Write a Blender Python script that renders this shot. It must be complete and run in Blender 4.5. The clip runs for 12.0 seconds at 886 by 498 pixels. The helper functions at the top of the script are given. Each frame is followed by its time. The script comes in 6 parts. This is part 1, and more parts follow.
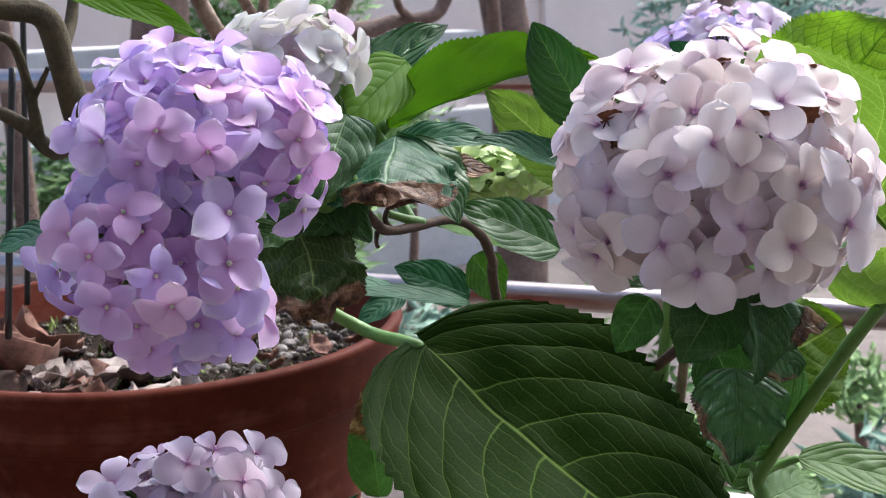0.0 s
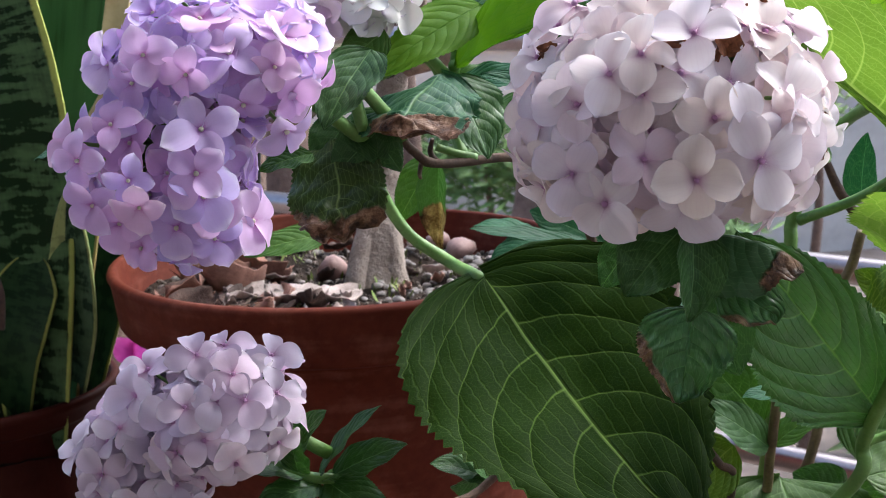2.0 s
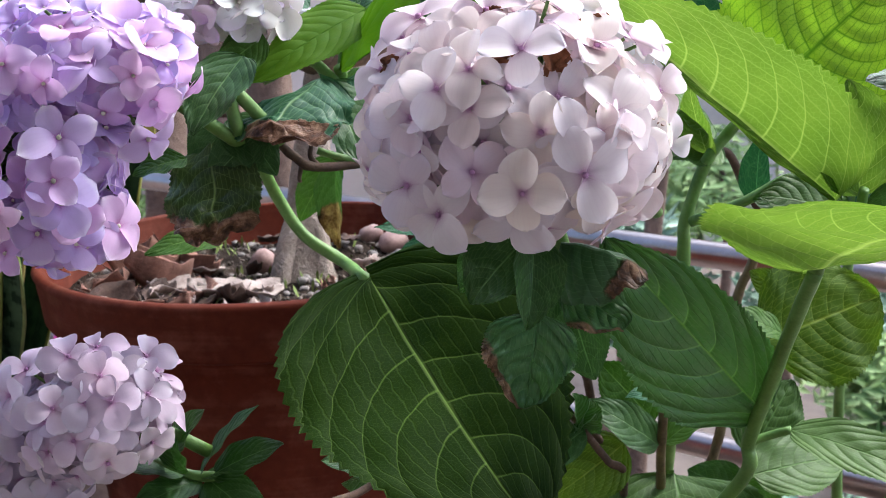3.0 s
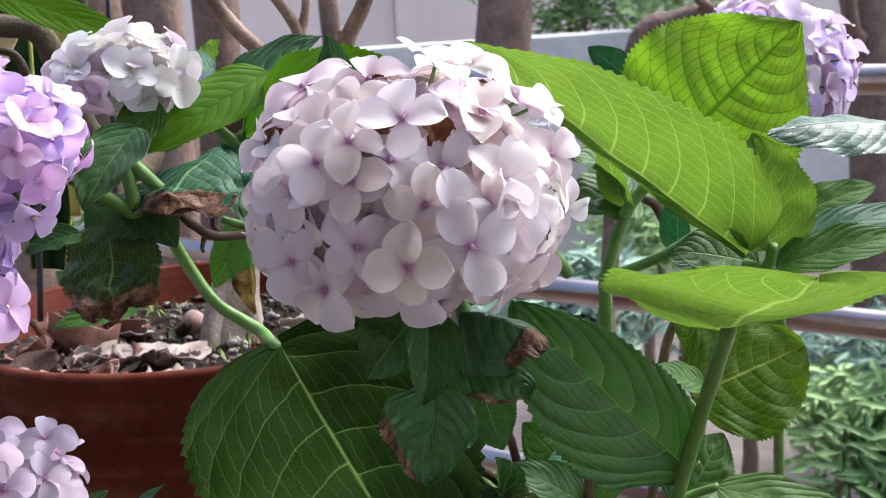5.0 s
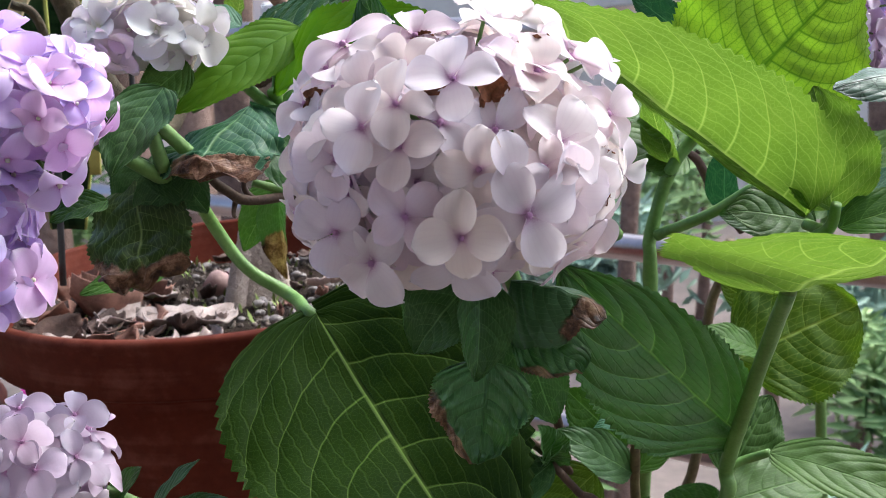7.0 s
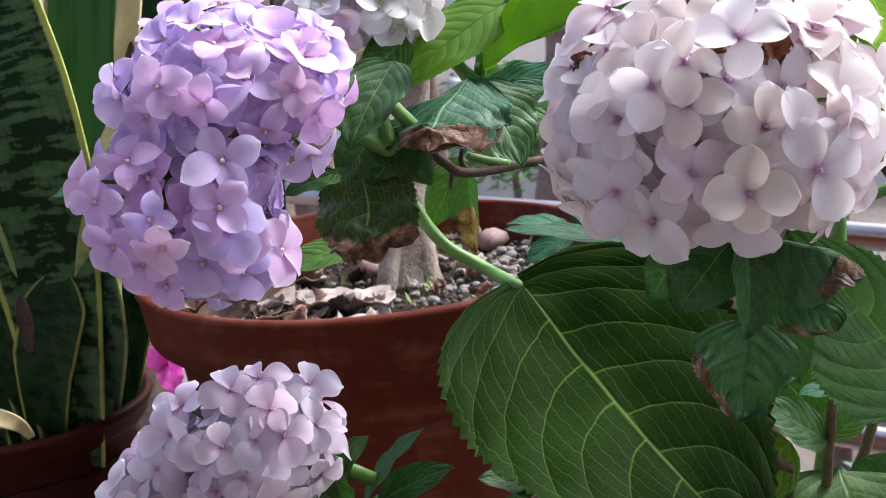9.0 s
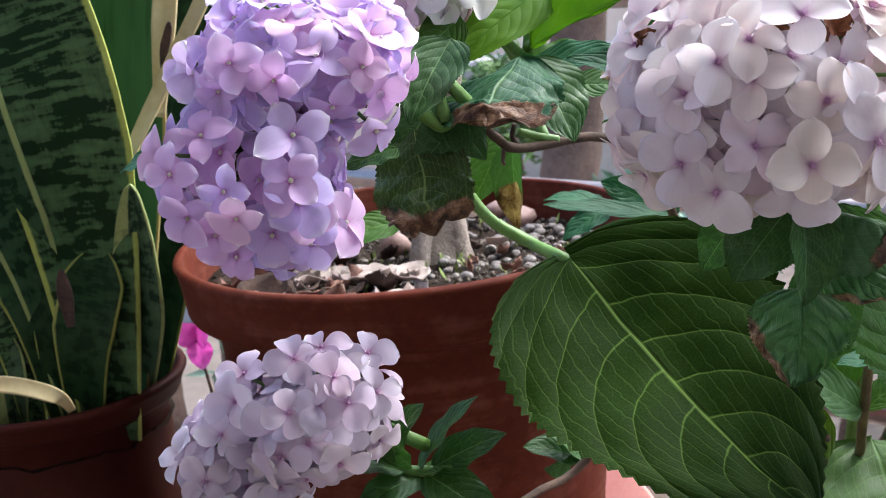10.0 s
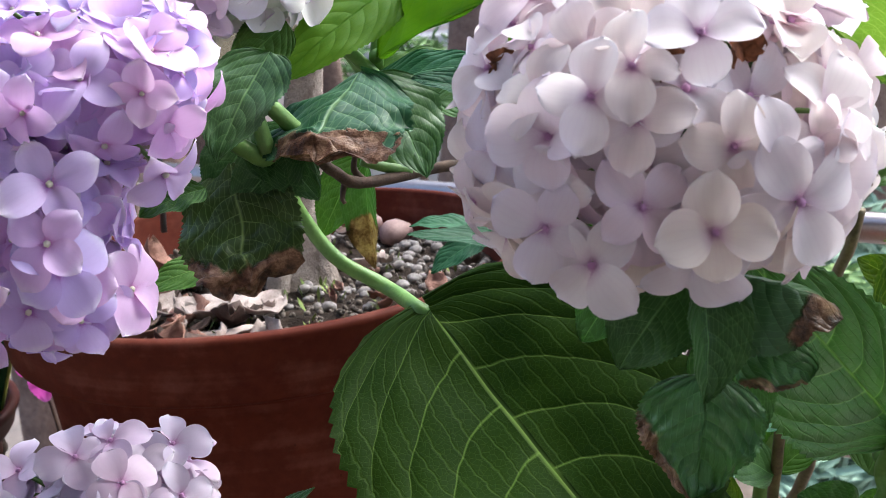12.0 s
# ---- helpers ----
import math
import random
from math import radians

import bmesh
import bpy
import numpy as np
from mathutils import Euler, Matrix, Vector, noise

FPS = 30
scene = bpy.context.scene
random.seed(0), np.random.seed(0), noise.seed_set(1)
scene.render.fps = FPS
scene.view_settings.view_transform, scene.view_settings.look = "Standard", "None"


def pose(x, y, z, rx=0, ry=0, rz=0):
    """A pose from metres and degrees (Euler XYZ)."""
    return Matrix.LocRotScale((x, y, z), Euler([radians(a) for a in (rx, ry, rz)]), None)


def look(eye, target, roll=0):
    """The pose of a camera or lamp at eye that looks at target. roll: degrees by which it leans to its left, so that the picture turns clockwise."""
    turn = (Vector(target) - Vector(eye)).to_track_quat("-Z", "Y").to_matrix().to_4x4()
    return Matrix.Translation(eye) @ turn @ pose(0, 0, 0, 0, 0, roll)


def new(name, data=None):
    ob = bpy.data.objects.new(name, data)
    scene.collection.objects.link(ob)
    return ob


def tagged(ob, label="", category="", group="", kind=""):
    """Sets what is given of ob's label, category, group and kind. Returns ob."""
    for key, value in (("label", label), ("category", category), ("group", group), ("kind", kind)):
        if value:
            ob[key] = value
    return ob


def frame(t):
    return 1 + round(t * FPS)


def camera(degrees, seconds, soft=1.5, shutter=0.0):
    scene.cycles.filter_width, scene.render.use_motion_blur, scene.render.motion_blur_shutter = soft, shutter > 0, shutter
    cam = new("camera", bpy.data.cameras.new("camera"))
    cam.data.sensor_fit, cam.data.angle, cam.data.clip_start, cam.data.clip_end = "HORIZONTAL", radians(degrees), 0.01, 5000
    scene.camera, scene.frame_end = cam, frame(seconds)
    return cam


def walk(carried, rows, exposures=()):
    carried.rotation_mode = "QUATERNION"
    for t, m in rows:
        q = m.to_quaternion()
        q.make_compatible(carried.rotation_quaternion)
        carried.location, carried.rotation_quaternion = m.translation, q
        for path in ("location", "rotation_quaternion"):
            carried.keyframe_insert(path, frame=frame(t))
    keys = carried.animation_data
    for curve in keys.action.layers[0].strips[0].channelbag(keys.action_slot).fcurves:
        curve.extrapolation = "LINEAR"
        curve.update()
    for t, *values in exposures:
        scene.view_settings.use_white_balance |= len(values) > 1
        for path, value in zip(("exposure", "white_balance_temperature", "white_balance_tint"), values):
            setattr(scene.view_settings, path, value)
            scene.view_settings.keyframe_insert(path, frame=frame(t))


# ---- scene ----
cam = camera(37.20, 12.0, soft=0.8)
cam.data.dof.use_dof = True
cam.data.dof.focus_distance, cam.data.dof.aperture_fstop = 0.50, 38.0
PATH = [
    (0, look((-0.0794, -0.8645, 0.4951), (0.1029, -0.3059, 0.3737), -1.58)),
    (0.5, look((-0.0302, -0.8776, 0.4969), (0.1018, -0.3040, 0.3806), -2.43)),
    (1, look((0.0222, -0.8836, 0.4984), (0.0993, -0.2995, 0.3851), -2.63)),
    (1.5, look((0.0726, -0.8949, 0.4866), (0.0941, -0.3063, 0.3721), -2.51)),
    (1.7, look((0.0765, -0.9078, 0.4890), (0.0920, -0.3192, 0.3739), -2.46)),
    (2, look((0.0887, -0.9246, 0.4768), (0.0789, -0.3382, 0.3500), -2.19)),
    (2.2, look((0.0875, -0.9323, 0.4678), (0.0721, -0.3475, 0.3346), -2.27)),
    (2.5, look((0.1203, -0.9342, 0.4749), (0.1053, -0.3495, 0.3415), -1.89)),
    (3, look((0.1477, -0.9308, 0.4865), (0.1364, -0.3463, 0.3515), -2.00)),
    (3.5, look((0.1619, -0.9325, 0.4963), (0.1572, -0.3476, 0.3626), -2.28)),
    (3.7, look((0.1639, -0.9274, 0.4981), (0.1634, -0.3415, 0.3690), -2.58)),
    (5.3, look((0.1766, -0.9106, 0.4939), (0.1797, -0.3223, 0.3756), -3.74)),
    (5.5, look((0.1760, -0.9053, 0.5010), (0.1760, -0.3172, 0.3823), -4.17)),
    (5.7, look((0.1804, -0.8994, 0.4968), (0.1749, -0.3140, 0.3654), -3.81)),
    (6, look((0.1789, -0.8937, 0.4802), (0.1769, -0.3105, 0.3395), -4.11)),
    (6.2, look((0.1859, -0.8873, 0.4850), (0.1824, -0.3050, 0.3407), -4.41)),
    (6.5, look((0.1754, -0.8881, 0.4807), (0.1728, -0.3054, 0.3377), -4.01)),
    (7, look((0.1632, -0.8865, 0.4965), (0.1600, -0.3035, 0.3549), -4.27)),
    (7.3, look((0.1550, -0.8730, 0.5026), (0.1477, -0.2908, 0.3575), -4.68)),
    (7.5, look((0.1372, -0.8675, 0.5004), (0.1284, -0.2842, 0.3602), -4.55)),
    (7.7, look((0.1235, -0.8671, 0.5120), (0.1069, -0.2834, 0.3740), -4.87)),
    (9.3, look((0.0726, -0.9060, 0.4904), (0.0497, -0.3238, 0.3473), -5.68)),
    (9.5, look((0.0639, -0.9113, 0.4907), (0.0400, -0.3296, 0.3456), -5.61)),
    (10, look((0.0609, -0.9140, 0.4945), (0.0381, -0.3331, 0.3462), -5.67)),
    (10.5, look((0.0565, -0.9204, 0.4936), (0.0361, -0.3402, 0.3422), -5.60)),
    (11, look((0.0678, -0.9044, 0.4896), (0.0606, -0.3255, 0.3321), -5.33)),
    (11.3, look((0.0855, -0.8844, 0.4989), (0.0844, -0.3052, 0.3422), -5.10)),
    (11.5, look((0.0945, -0.8626, 0.5015), (0.1013, -0.2834, 0.3450), -4.96)),
    (12, look((0.0893, -0.8010, 0.4931), (0.1078, -0.2235, 0.3316), -5.29)),
]
walk(cam, PATH, [(0.0, 1.62, 5550, 3), (3.5, 1.80, 5550, 4), (6.5, 1.70, 5550, 4), (9.5, 1.90, 5550, 2), (11.5, 1.94, 5550, 1), (12.0, 1.88, 5550, 1)])

# ---- daylight: overcast sky over an open balcony, brightest behind the plants ----
world = bpy.data.worlds.new("sky")
scene.world = world
world.use_nodes = True
wn = world.node_tree
sky = wn.nodes.new("ShaderNodeTexSky")
sky.sky_type = "NISHITA"
sky.sun_disc = False
sky.sun_elevation = radians(52)
sky.sun_rotation = radians(57)
sky.air_density, sky.dust_density, sky.ozone_density = 0.8, 7.0, 0.6
wn.nodes["Background"].inputs["Strength"].default_value = 0.15
wn.links.new(sky.outputs[0], wn.nodes["Background"].inputs["Color"])
sun = new("sun", bpy.data.lights.new("sun", "SUN"))
sun.data.energy, sun.data.angle, sun.data.color = 0.30, radians(28), (1.0, 0.97, 0.94)
sun.matrix_world = look((2.0, 1.3, 3.2), (0, 0, 0))


# ---- materials ----
def shader(name, rough=0.6, metal=0.0, spec=0.5):
    m = bpy.data.materials.new(name)
    m.use_nodes = True
    b = m.node_tree.nodes["Principled BSDF"]
    b.inputs["Roughness"].default_value = rough
    b.inputs["Metallic"].default_value = metal
    b.inputs["Specular IOR Level"].default_value = spec
    return m, m.node_tree, b


def node(nt, kind, **values):
    n = nt.nodes.new("ShaderNode" + kind)
    for key, value in values.items():
        n.inputs[key.replace("_", " ")].default_value = value
    return n


def calc(nt, op, a, b=None, c=None):
    n = nt.nodes.new("ShaderNodeMath")
    n.operation = op
    for i, v in enumerate((a, b, c)):
        if v is None:
            continue
        if isinstance(v, (int, float)):
            n.inputs[i].default_value = v
        else:
            nt.links.new(v, n.inputs[i])
    return n.outputs[0]


def blend(nt, fac, a, b, mode="MIX"):
    n = nt.nodes.new("ShaderNodeMix")
    n.data_type, n.blend_type = "RGBA", mode
    for sock, v in ((n.inputs[0], fac), (n.inputs[6], a), (n.inputs[7], b)):
        if isinstance(v, (int, float)):
            sock.default_value = v
        elif isinstance(v, tuple):
            sock.default_value = (*v, 1)
        else:
            nt.links.new(v, sock)
    return n.outputs[2]


def ramp(nt, fac, *stops):
    n = nt.nodes.new("ShaderNodeValToRGB")
    nt.links.new(fac, n.inputs[0])
    el = n.color_ramp.elements
    while len(el) < len(stops):
        el.new(0.5)
    for e, (p, c) in zip(el, stops):
        e.position = p
        e.color = (*c, 1) if isinstance(c, tuple) else (c, c, c, 1)
    return n.outputs[0]


def noise_of(nt, scale, detail=4.0, rough=0.55, coords="Object"):
    tc = nt.nodes.new("ShaderNodeTexCoord")
    n = node(nt, "TexNoise", Scale=scale, Detail=detail, Roughness=rough)
    nt.links.new(tc.outputs[coords], n.inputs["Vector"])
    return n.outputs["Fac"]


def bump(nt, b, height, strength=0.3, distance=0.002):
    n = node(nt, "Bump", Strength=strength, Distance=distance)
    nt.links.new(height, n.inputs["Height"])
    nt.links.new(n.outputs[0], b.inputs["Normal"])


def rough_mat(name, dark, light, scale, rough=0.7, fine=6.0, strength=0.3, distance=0.002, metal=0.0, spec=0.5):
    """Two-scale mottled surface: broad stains and fine grain, with relief."""
    m, nt, b = shader(name, rough, metal, spec)
    broad, grain = noise_of(nt, scale, 5), noise_of(nt, scale * fine, 6, 0.65)
    both = calc(nt, "ADD", calc(nt, "MULTIPLY", broad, 0.6), calc(nt, "MULTIPLY", grain, 0.4))
    nt.links.new(ramp(nt, both, (0.34, dark), (0.66, light)), b.inputs["Base Color"])
    bump(nt, b, both, strength, distance)
    return m


def clay_mat(name, dark, light, dust):
    """Thrown clay: mottled body, turning marks, pale dusty blotches and a few dark stains."""
    m, nt, b = shader(name, 0.62, 0.0, 0.08)
    tc = nt.nodes.new("ShaderNodeTexCoord")
    rings = nt.nodes.new("ShaderNodeMapping")
    rings.inputs["Scale"].default_value = (3.0, 3.0, 160.0)
    nt.links.new(tc.outputs["Object"], rings.inputs["Vector"])
    turned = node(nt, "TexNoise", Scale=1.0, Detail=3.0)
    nt.links.new(rings.outputs[0], turned.inputs["Vector"])
    broad, grain, fleck = noise_of(nt, 11, 5), noise_of(nt, 130, 5, 0.65), noise_of(nt, 260, 2)
    both = calc(nt, "ADD", calc(nt, "MULTIPLY", broad, 0.6), calc(nt, "MULTIPLY", grain, 0.4))
    c = ramp(nt, both, (0.34, dark), (0.66, light))
    worn = calc(nt, "ADD", calc(nt, "MULTIPLY", noise_of(nt, 26, 6, 0.7), 0.7), calc(nt, "MULTIPLY", turned.outputs["Fac"], 0.3))
    c = blend(nt, ramp(nt, worn, (0.50, 0.0), (0.72, 0.55)), c, dust)
    c = blend(nt, ramp(nt, fleck, (0.72, 0.0), (0.78, 0.7)), c, tuple(v * 0.3 for v in dark))
    nt.links.new(c, b.inputs["Base Color"])
    bump(nt, b, calc(nt, "ADD", both, calc(nt, "MULTIPLY", turned.outputs["Fac"], 0.4)), 0.4, 0.0012)
    return m


def see_through(nt, b, colour, share):
    """Lets light pass diffusely through thin blades and petals."""
    tr = nt.nodes.new("ShaderNodeBsdfTranslucent")
    mix = nt.nodes.new("ShaderNodeMixShader")
    mix.inputs[0].default_value = share
    nt.links.new(colour, tr.inputs["Color"])
    nt.links.new(b.outputs[0], mix.inputs[1])
    nt.links.new(tr.outputs[0], mix.inputs[2])
    nt.links.new(mix.outputs[0], nt.nodes["Material Output"].inputs["Surface"])


def leaf_mat(name, dark, light, vein, glow, share=0.3, rough=0.5, relief=0.0016, scorch=0.0, veins=7.5, amount=0.7, along="side", spec=0.13, fine=0.20, cells=170.0, rib=27.0, thin=27.0, rungs=10.0):
    """Leaf blade: midrib, curved side veins, ladder of cross veins and quilted relief, from the blade's own coordinates."""
    m, nt, b = shader(name, rough, 0.0, spec)
    uv = nt.nodes.new("ShaderNodeUVMap")
    sep = nt.nodes.new("ShaderNodeSeparateXYZ")
    nt.links.new(uv.outputs[0], sep.inputs[0])
    u, v = sep.outputs[0], sep.outputs[1]
    side = calc(nt, "ABSOLUTE", v)
    wob = calc(nt, "MULTIPLY", calc(nt, "SUBTRACT", noise_of(nt, 40.0, 2), 0.5), 0.26)
    bend = calc(nt, "ADD", calc(nt, "MULTIPLY", side, 0.7), calc(nt, "MULTIPLY", calc(nt, "POWER", side, 2.0), 2.3))
    phase = calc(nt, "ADD", calc(nt, "SUBTRACT", calc(nt, "MULTIPLY", u, veins), bend), wob)
    phase = calc(nt, "ADD", phase, calc(nt, "MULTIPLY", calc(nt, "SIGN", v), 0.17))
    near = calc(nt, "PINGPONG", phase, 0.5)
    lateral = calc(nt, "SMOOTH_MIN", calc(nt, "MULTIPLY", near, calc(nt, "ADD", thin, calc(nt, "MULTIPLY", side, thin * 0.75))), 1.0, 0.2)
    middle = calc(nt, "MINIMUM", calc(nt, "MULTIPLY", side, rib), 1.0)
    line = calc(nt, "MINIMUM", lateral, middle)
    tc = nt.nodes.new("ShaderNodeTexCoord")
    net = nt.nodes.new("ShaderNodeTexVoronoi")
    net.feature = "DISTANCE_TO_EDGE"
    net.inputs["Scale"].default_value = cells
    net.inputs["Randomness"].default_value = 0.85
    nt.links.new(tc.outputs["Object"], net.inputs["Vector"])
    cell = calc(nt, "MINIMUM", calc(nt, "MULTIPLY", net.outputs["Distance"], 16.0), 1.0)
    band = calc(nt, "FLOOR", phase)
    rung = calc(nt, "ADD", calc(nt, "MULTIPLY", side, rungs), calc(nt, "MULTIPLY", calc(nt, "SINE", calc(nt, "MULTIPLY", band, 12.99)), 3.0))
    rung = calc(nt, "ADD", rung, calc(nt, "MULTIPLY", calc(nt, "SUBTRACT", noise_of(nt, 90.0, 2), 0.5), 0.8))
    cross = calc(nt, "MINIMUM", calc(nt, "MULTIPLY", calc(nt, "PINGPONG", rung, 0.5), 9.0), 1.0)
    info = nt.nodes.new("ShaderNodeObjectInfo")
    mott = calc(nt, "ADD", calc(nt, "MULTIPLY", noise_of(nt, 28.0, 5), 0.75), calc(nt, "MULTIPLY", info.outputs["Random"], 0.25))
    body = ramp(nt, mott, (0.3, dark), (0.75, light))
    body = blend(nt, calc(nt, "MULTIPLY", calc(nt, "SUBTRACT", 1.0, cell), fine), body, vein)
    body = blend(nt, calc(nt, "MULTIPLY", calc(nt, "SUBTRACT", 1.0, cross), min(1.0, fine * 1.6)), body, vein)
    fade = calc(nt, "SUBTRACT", amount, calc(nt, "MULTIPLY", side, amount * 0.45))
    colour = blend(nt, calc(nt, "MULTIPLY", calc(nt, "SUBTRACT", 1.0, lateral), fade), body, vein)
    colour = blend(nt, calc(nt, "MULTIPLY", calc(nt, "SUBTRACT", 1.0, middle), min(1.0, amount * 1.25)), colour, vein)
    if scorch:
        run = {"side": v, "tip": u, "corner": calc(nt, "ADD", calc(nt, "MULTIPLY", v, 0.62), calc(nt, "MULTIPLY", u, 0.5))}[along]
        edge = calc(nt, "ADD", calc(nt, "MULTIPLY", run, 0.9), calc(nt, "MULTIPLY", noise_of(nt, 55.0, 5), 0.55))
        burnt = ramp(nt, noise_of(nt, 110.0, 6, 0.7), (0.36, (0.024, 0.011, 0.007)), (0.50, (0.13, 0.062, 0.034)), (0.66, (0.38, 0.235, 0.15)))
        burn = ramp(nt, edge, (1.0 - scorch, 0.0), (min(0.999, 1.04 - scorch), 1.0))
        colour = blend(nt, burn, colour, burnt)
    nt.links.new(colour, b.inputs["Base Color"])
    dome = calc(nt, "SUBTRACT", 1.0, calc(nt, "POWER", calc(nt, "SUBTRACT", 1.0, calc(nt, "MULTIPLY", near, 2.0)), 2.0))
    puff = calc(nt, "ADD", dome, calc(nt, "ADD", calc(nt, "ADD", calc(nt, "MULTIPLY", cell, 0.04), calc(nt, "MULTIPLY", cross, 0.13)), calc(nt, "MULTIPLY", noise_of(nt, 300.0, 3), 0.12)))
    height = calc(nt, "MULTIPLY", puff, middle)
    if scorch:
        height = calc(nt, "ADD", height, calc(nt, "MULTIPLY", calc(nt, "MULTIPLY", burn, noise_of(nt, 130.0, 5, 0.65)), 0.0018 / relief))
    bump(nt, b, height, 1.0, relief)
    see_through(nt, b, blend(nt, 1.0, colour, glow, "MULTIPLY"), share)
    m["veins"] = veins
    return m


def petal_mat(name, heart, body, rim, share=0.26):
    """Sepal: paler rim, deeper heart, faint branching veins, a tint of its own for each floret."""
    m, nt, b = shader(name, 0.55, 0.0, 0.3)
    uv = nt.nodes.new("ShaderNodeUVMap")
    sep = nt.nodes.new("ShaderNodeSeparateXYZ")
    nt.links.new(uv.outputs[0], sep.inputs[0])
    info = nt.nodes.new("ShaderNodeObjectInfo")
    far = calc(nt, "ADD", sep.outputs[0], calc(nt, "MULTIPLY", calc(nt, "SUBTRACT", noise_of(nt, 90.0, 3), 0.5), 0.3))
    mid = tuple(0.35 * h + 0.65 * q for h, q in zip(heart, body))
    c = ramp(nt, far, (0.02, heart), (0.10, mid), (0.26, body), (0.74, body), (0.96, rim))
    vein = calc(nt, "PINGPONG", calc(nt, "MULTIPLY", sep.outputs[1], calc(nt, "SUBTRACT", 4.2, calc(nt, "MULTIPLY", sep.outputs[0], 1.5))), 0.5)
    vein = calc(nt, "MINIMUM", calc(nt, "MULTIPLY", vein, 5.0), 1.0)
    c = blend(nt, calc(nt, "MULTIPLY", calc(nt, "SUBTRACT", 1.0, vein), 0.05), c, heart)
    flush = ramp(nt, noise_of(nt, 1.3, 2), (0.42, 0.0), (0.62, 0.22))
    c = blend(nt, flush, c, mid)
    tint = ramp(nt, info.outputs["Random"], (0.0, (1.0, 0.88, 0.95)), (0.3, (0.90, 0.92, 1.0)), (0.55, (1.0, 1.0, 1.0)), (0.75, (1.0, 0.98, 0.90)), (1.0, (0.93, 0.84, 0.97)))
    c = blend(nt, 0.8, c, blend(nt, 1.0, c, tint, "MULTIPLY"))
    nt.links.new(c, b.inputs["Base Color"])
    bump(nt, b, noise_of(nt, 3.0, 3), 0.2, 0.0005)
    see_through(nt, b, c, share)
    return m


LEAF_DARK = leaf_mat("leaf_dark", (0.026, 0.070, 0.016), (0.056, 0.126, 0.030), (0.16, 0.28, 0.10), (0.9, 1.3, 0.35), 0.18, 0.40, 0.0002, amount=0.6, spec=0.30)
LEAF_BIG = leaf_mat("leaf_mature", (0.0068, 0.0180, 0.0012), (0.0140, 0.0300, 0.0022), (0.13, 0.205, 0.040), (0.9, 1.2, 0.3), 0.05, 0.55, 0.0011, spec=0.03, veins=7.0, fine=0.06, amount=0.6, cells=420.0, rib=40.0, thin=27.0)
LEAF_DEEP = leaf_mat("leaf_deep_green", (0.040, 0.080, 0.016), (0.078, 0.140, 0.030), (0.15, 0.26, 0.08), (0.9, 1.2, 0.35), 0.18, 0.44, 0.0004, spec=0.16, amount=0.6)
LEAF_QUILT = leaf_mat("leaf_quilted", (0.036, 0.104, 0.027), (0.076, 0.168, 0.048), (0.25, 0.40, 0.15), (0.9, 1.2, 0.35), 0.12, 0.36, 0.0030, veins=6.5, amount=0.8, fine=0.05, rib=34.0, thin=20.0, spec=0.34)
LEAF_MID = leaf_mat("leaf_green", (0.030, 0.078, 0.011), (0.072, 0.146, 0.023), (0.17, 0.29, 0.07), (1.0, 1.3, 0.4), 0.28, 0.46, 0.0003, amount=0.6, spec=0.14)
LEAF_BLUE = leaf_mat("leaf_bluish", (0.014, 0.060, 0.028), (0.036, 0.12, 0.052), (0.13, 0.26, 0.13), (0.8, 1.1, 0.6), 0.2, 0.44, 0.0003, amount=0.55, spec=0.16)
LEAF_YOUNG = leaf_mat("leaf_young", (0.095, 0.175, 0.024), (0.165, 0.260, 0.044), (0.34, 0.44, 0.16), (1.05, 1.12, 0.55), 0.44, 0.5, 0.0012, amount=0.75, veins=9.5, fine=0.16, cells=380.0, thin=18.0)
LEAF_BURNT = leaf_mat("leaf_scorched", (0.014, 0.058, 0.026), (0.040, 0.120, 0.050), (0.20, 0.32, 0.15), (0.8, 1.1, 0.5), 0.15, 0.42, 0.0003, 0.005, along="tip", amount=0.65, spec=0.20)
LEAF_HALF = leaf_mat("leaf_withered", (0.026, 0.052, 0.009), (0.058, 0.098, 0.016), (0.20, 0.28, 0.08), (0.8, 1.1, 0.4), 0.10, 0.42, 0.0003, 0.08, along="tip", amount=0.65, spec=0.25)
STEM_GREEN = rough_mat("stem_green", (0.075, 0.16, 0.022), (0.15, 0.27, 0.055), 90, 0.5)
STEM_WOOD = rough_mat("stem_wood", (0.035, 0.018, 0.011), (0.11, 0.062, 0.038), 120, 0.8, 5, 0.6)
BARK = rough_mat("bark", (0.11, 0.066, 0.046), (0.42, 0.30, 0.235), 45, 0.85, 7, 0.9, 0.004)
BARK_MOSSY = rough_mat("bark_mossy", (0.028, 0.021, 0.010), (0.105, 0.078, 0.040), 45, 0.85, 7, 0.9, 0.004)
BARK_PALE = rough_mat("bark_pale", (0.16, 0.12, 0.095), (0.44, 0.36, 0.31), 55, 0.85, 5, 1.0, 0.006)
BARK_FAR = rough_mat("bark_brown", (0.10, 0.06, 0.045), (0.26, 0.17, 0.13), 9, 0.9, 8, 0.9, 0.02)
TERRACOTTA = clay_mat("terracotta", (0.062, 0.0110, 0.0058), (0.108, 0.0225, 0.0110), (0.22, 0.085, 0.057))
POT_DARK = rough_mat("pot_brown", (0.036, 0.0075, 0.005), (0.062, 0.014, 0.009), 14, 0.5, 9, 0.1, 0.001, 0.0, 0.08)
SOIL = rough_mat("soil", (0.008, 0.005, 0.004), (0.042, 0.029, 0.021), 70, 0.95, 5, 1.0, 0.004, 0.0, 0.1)
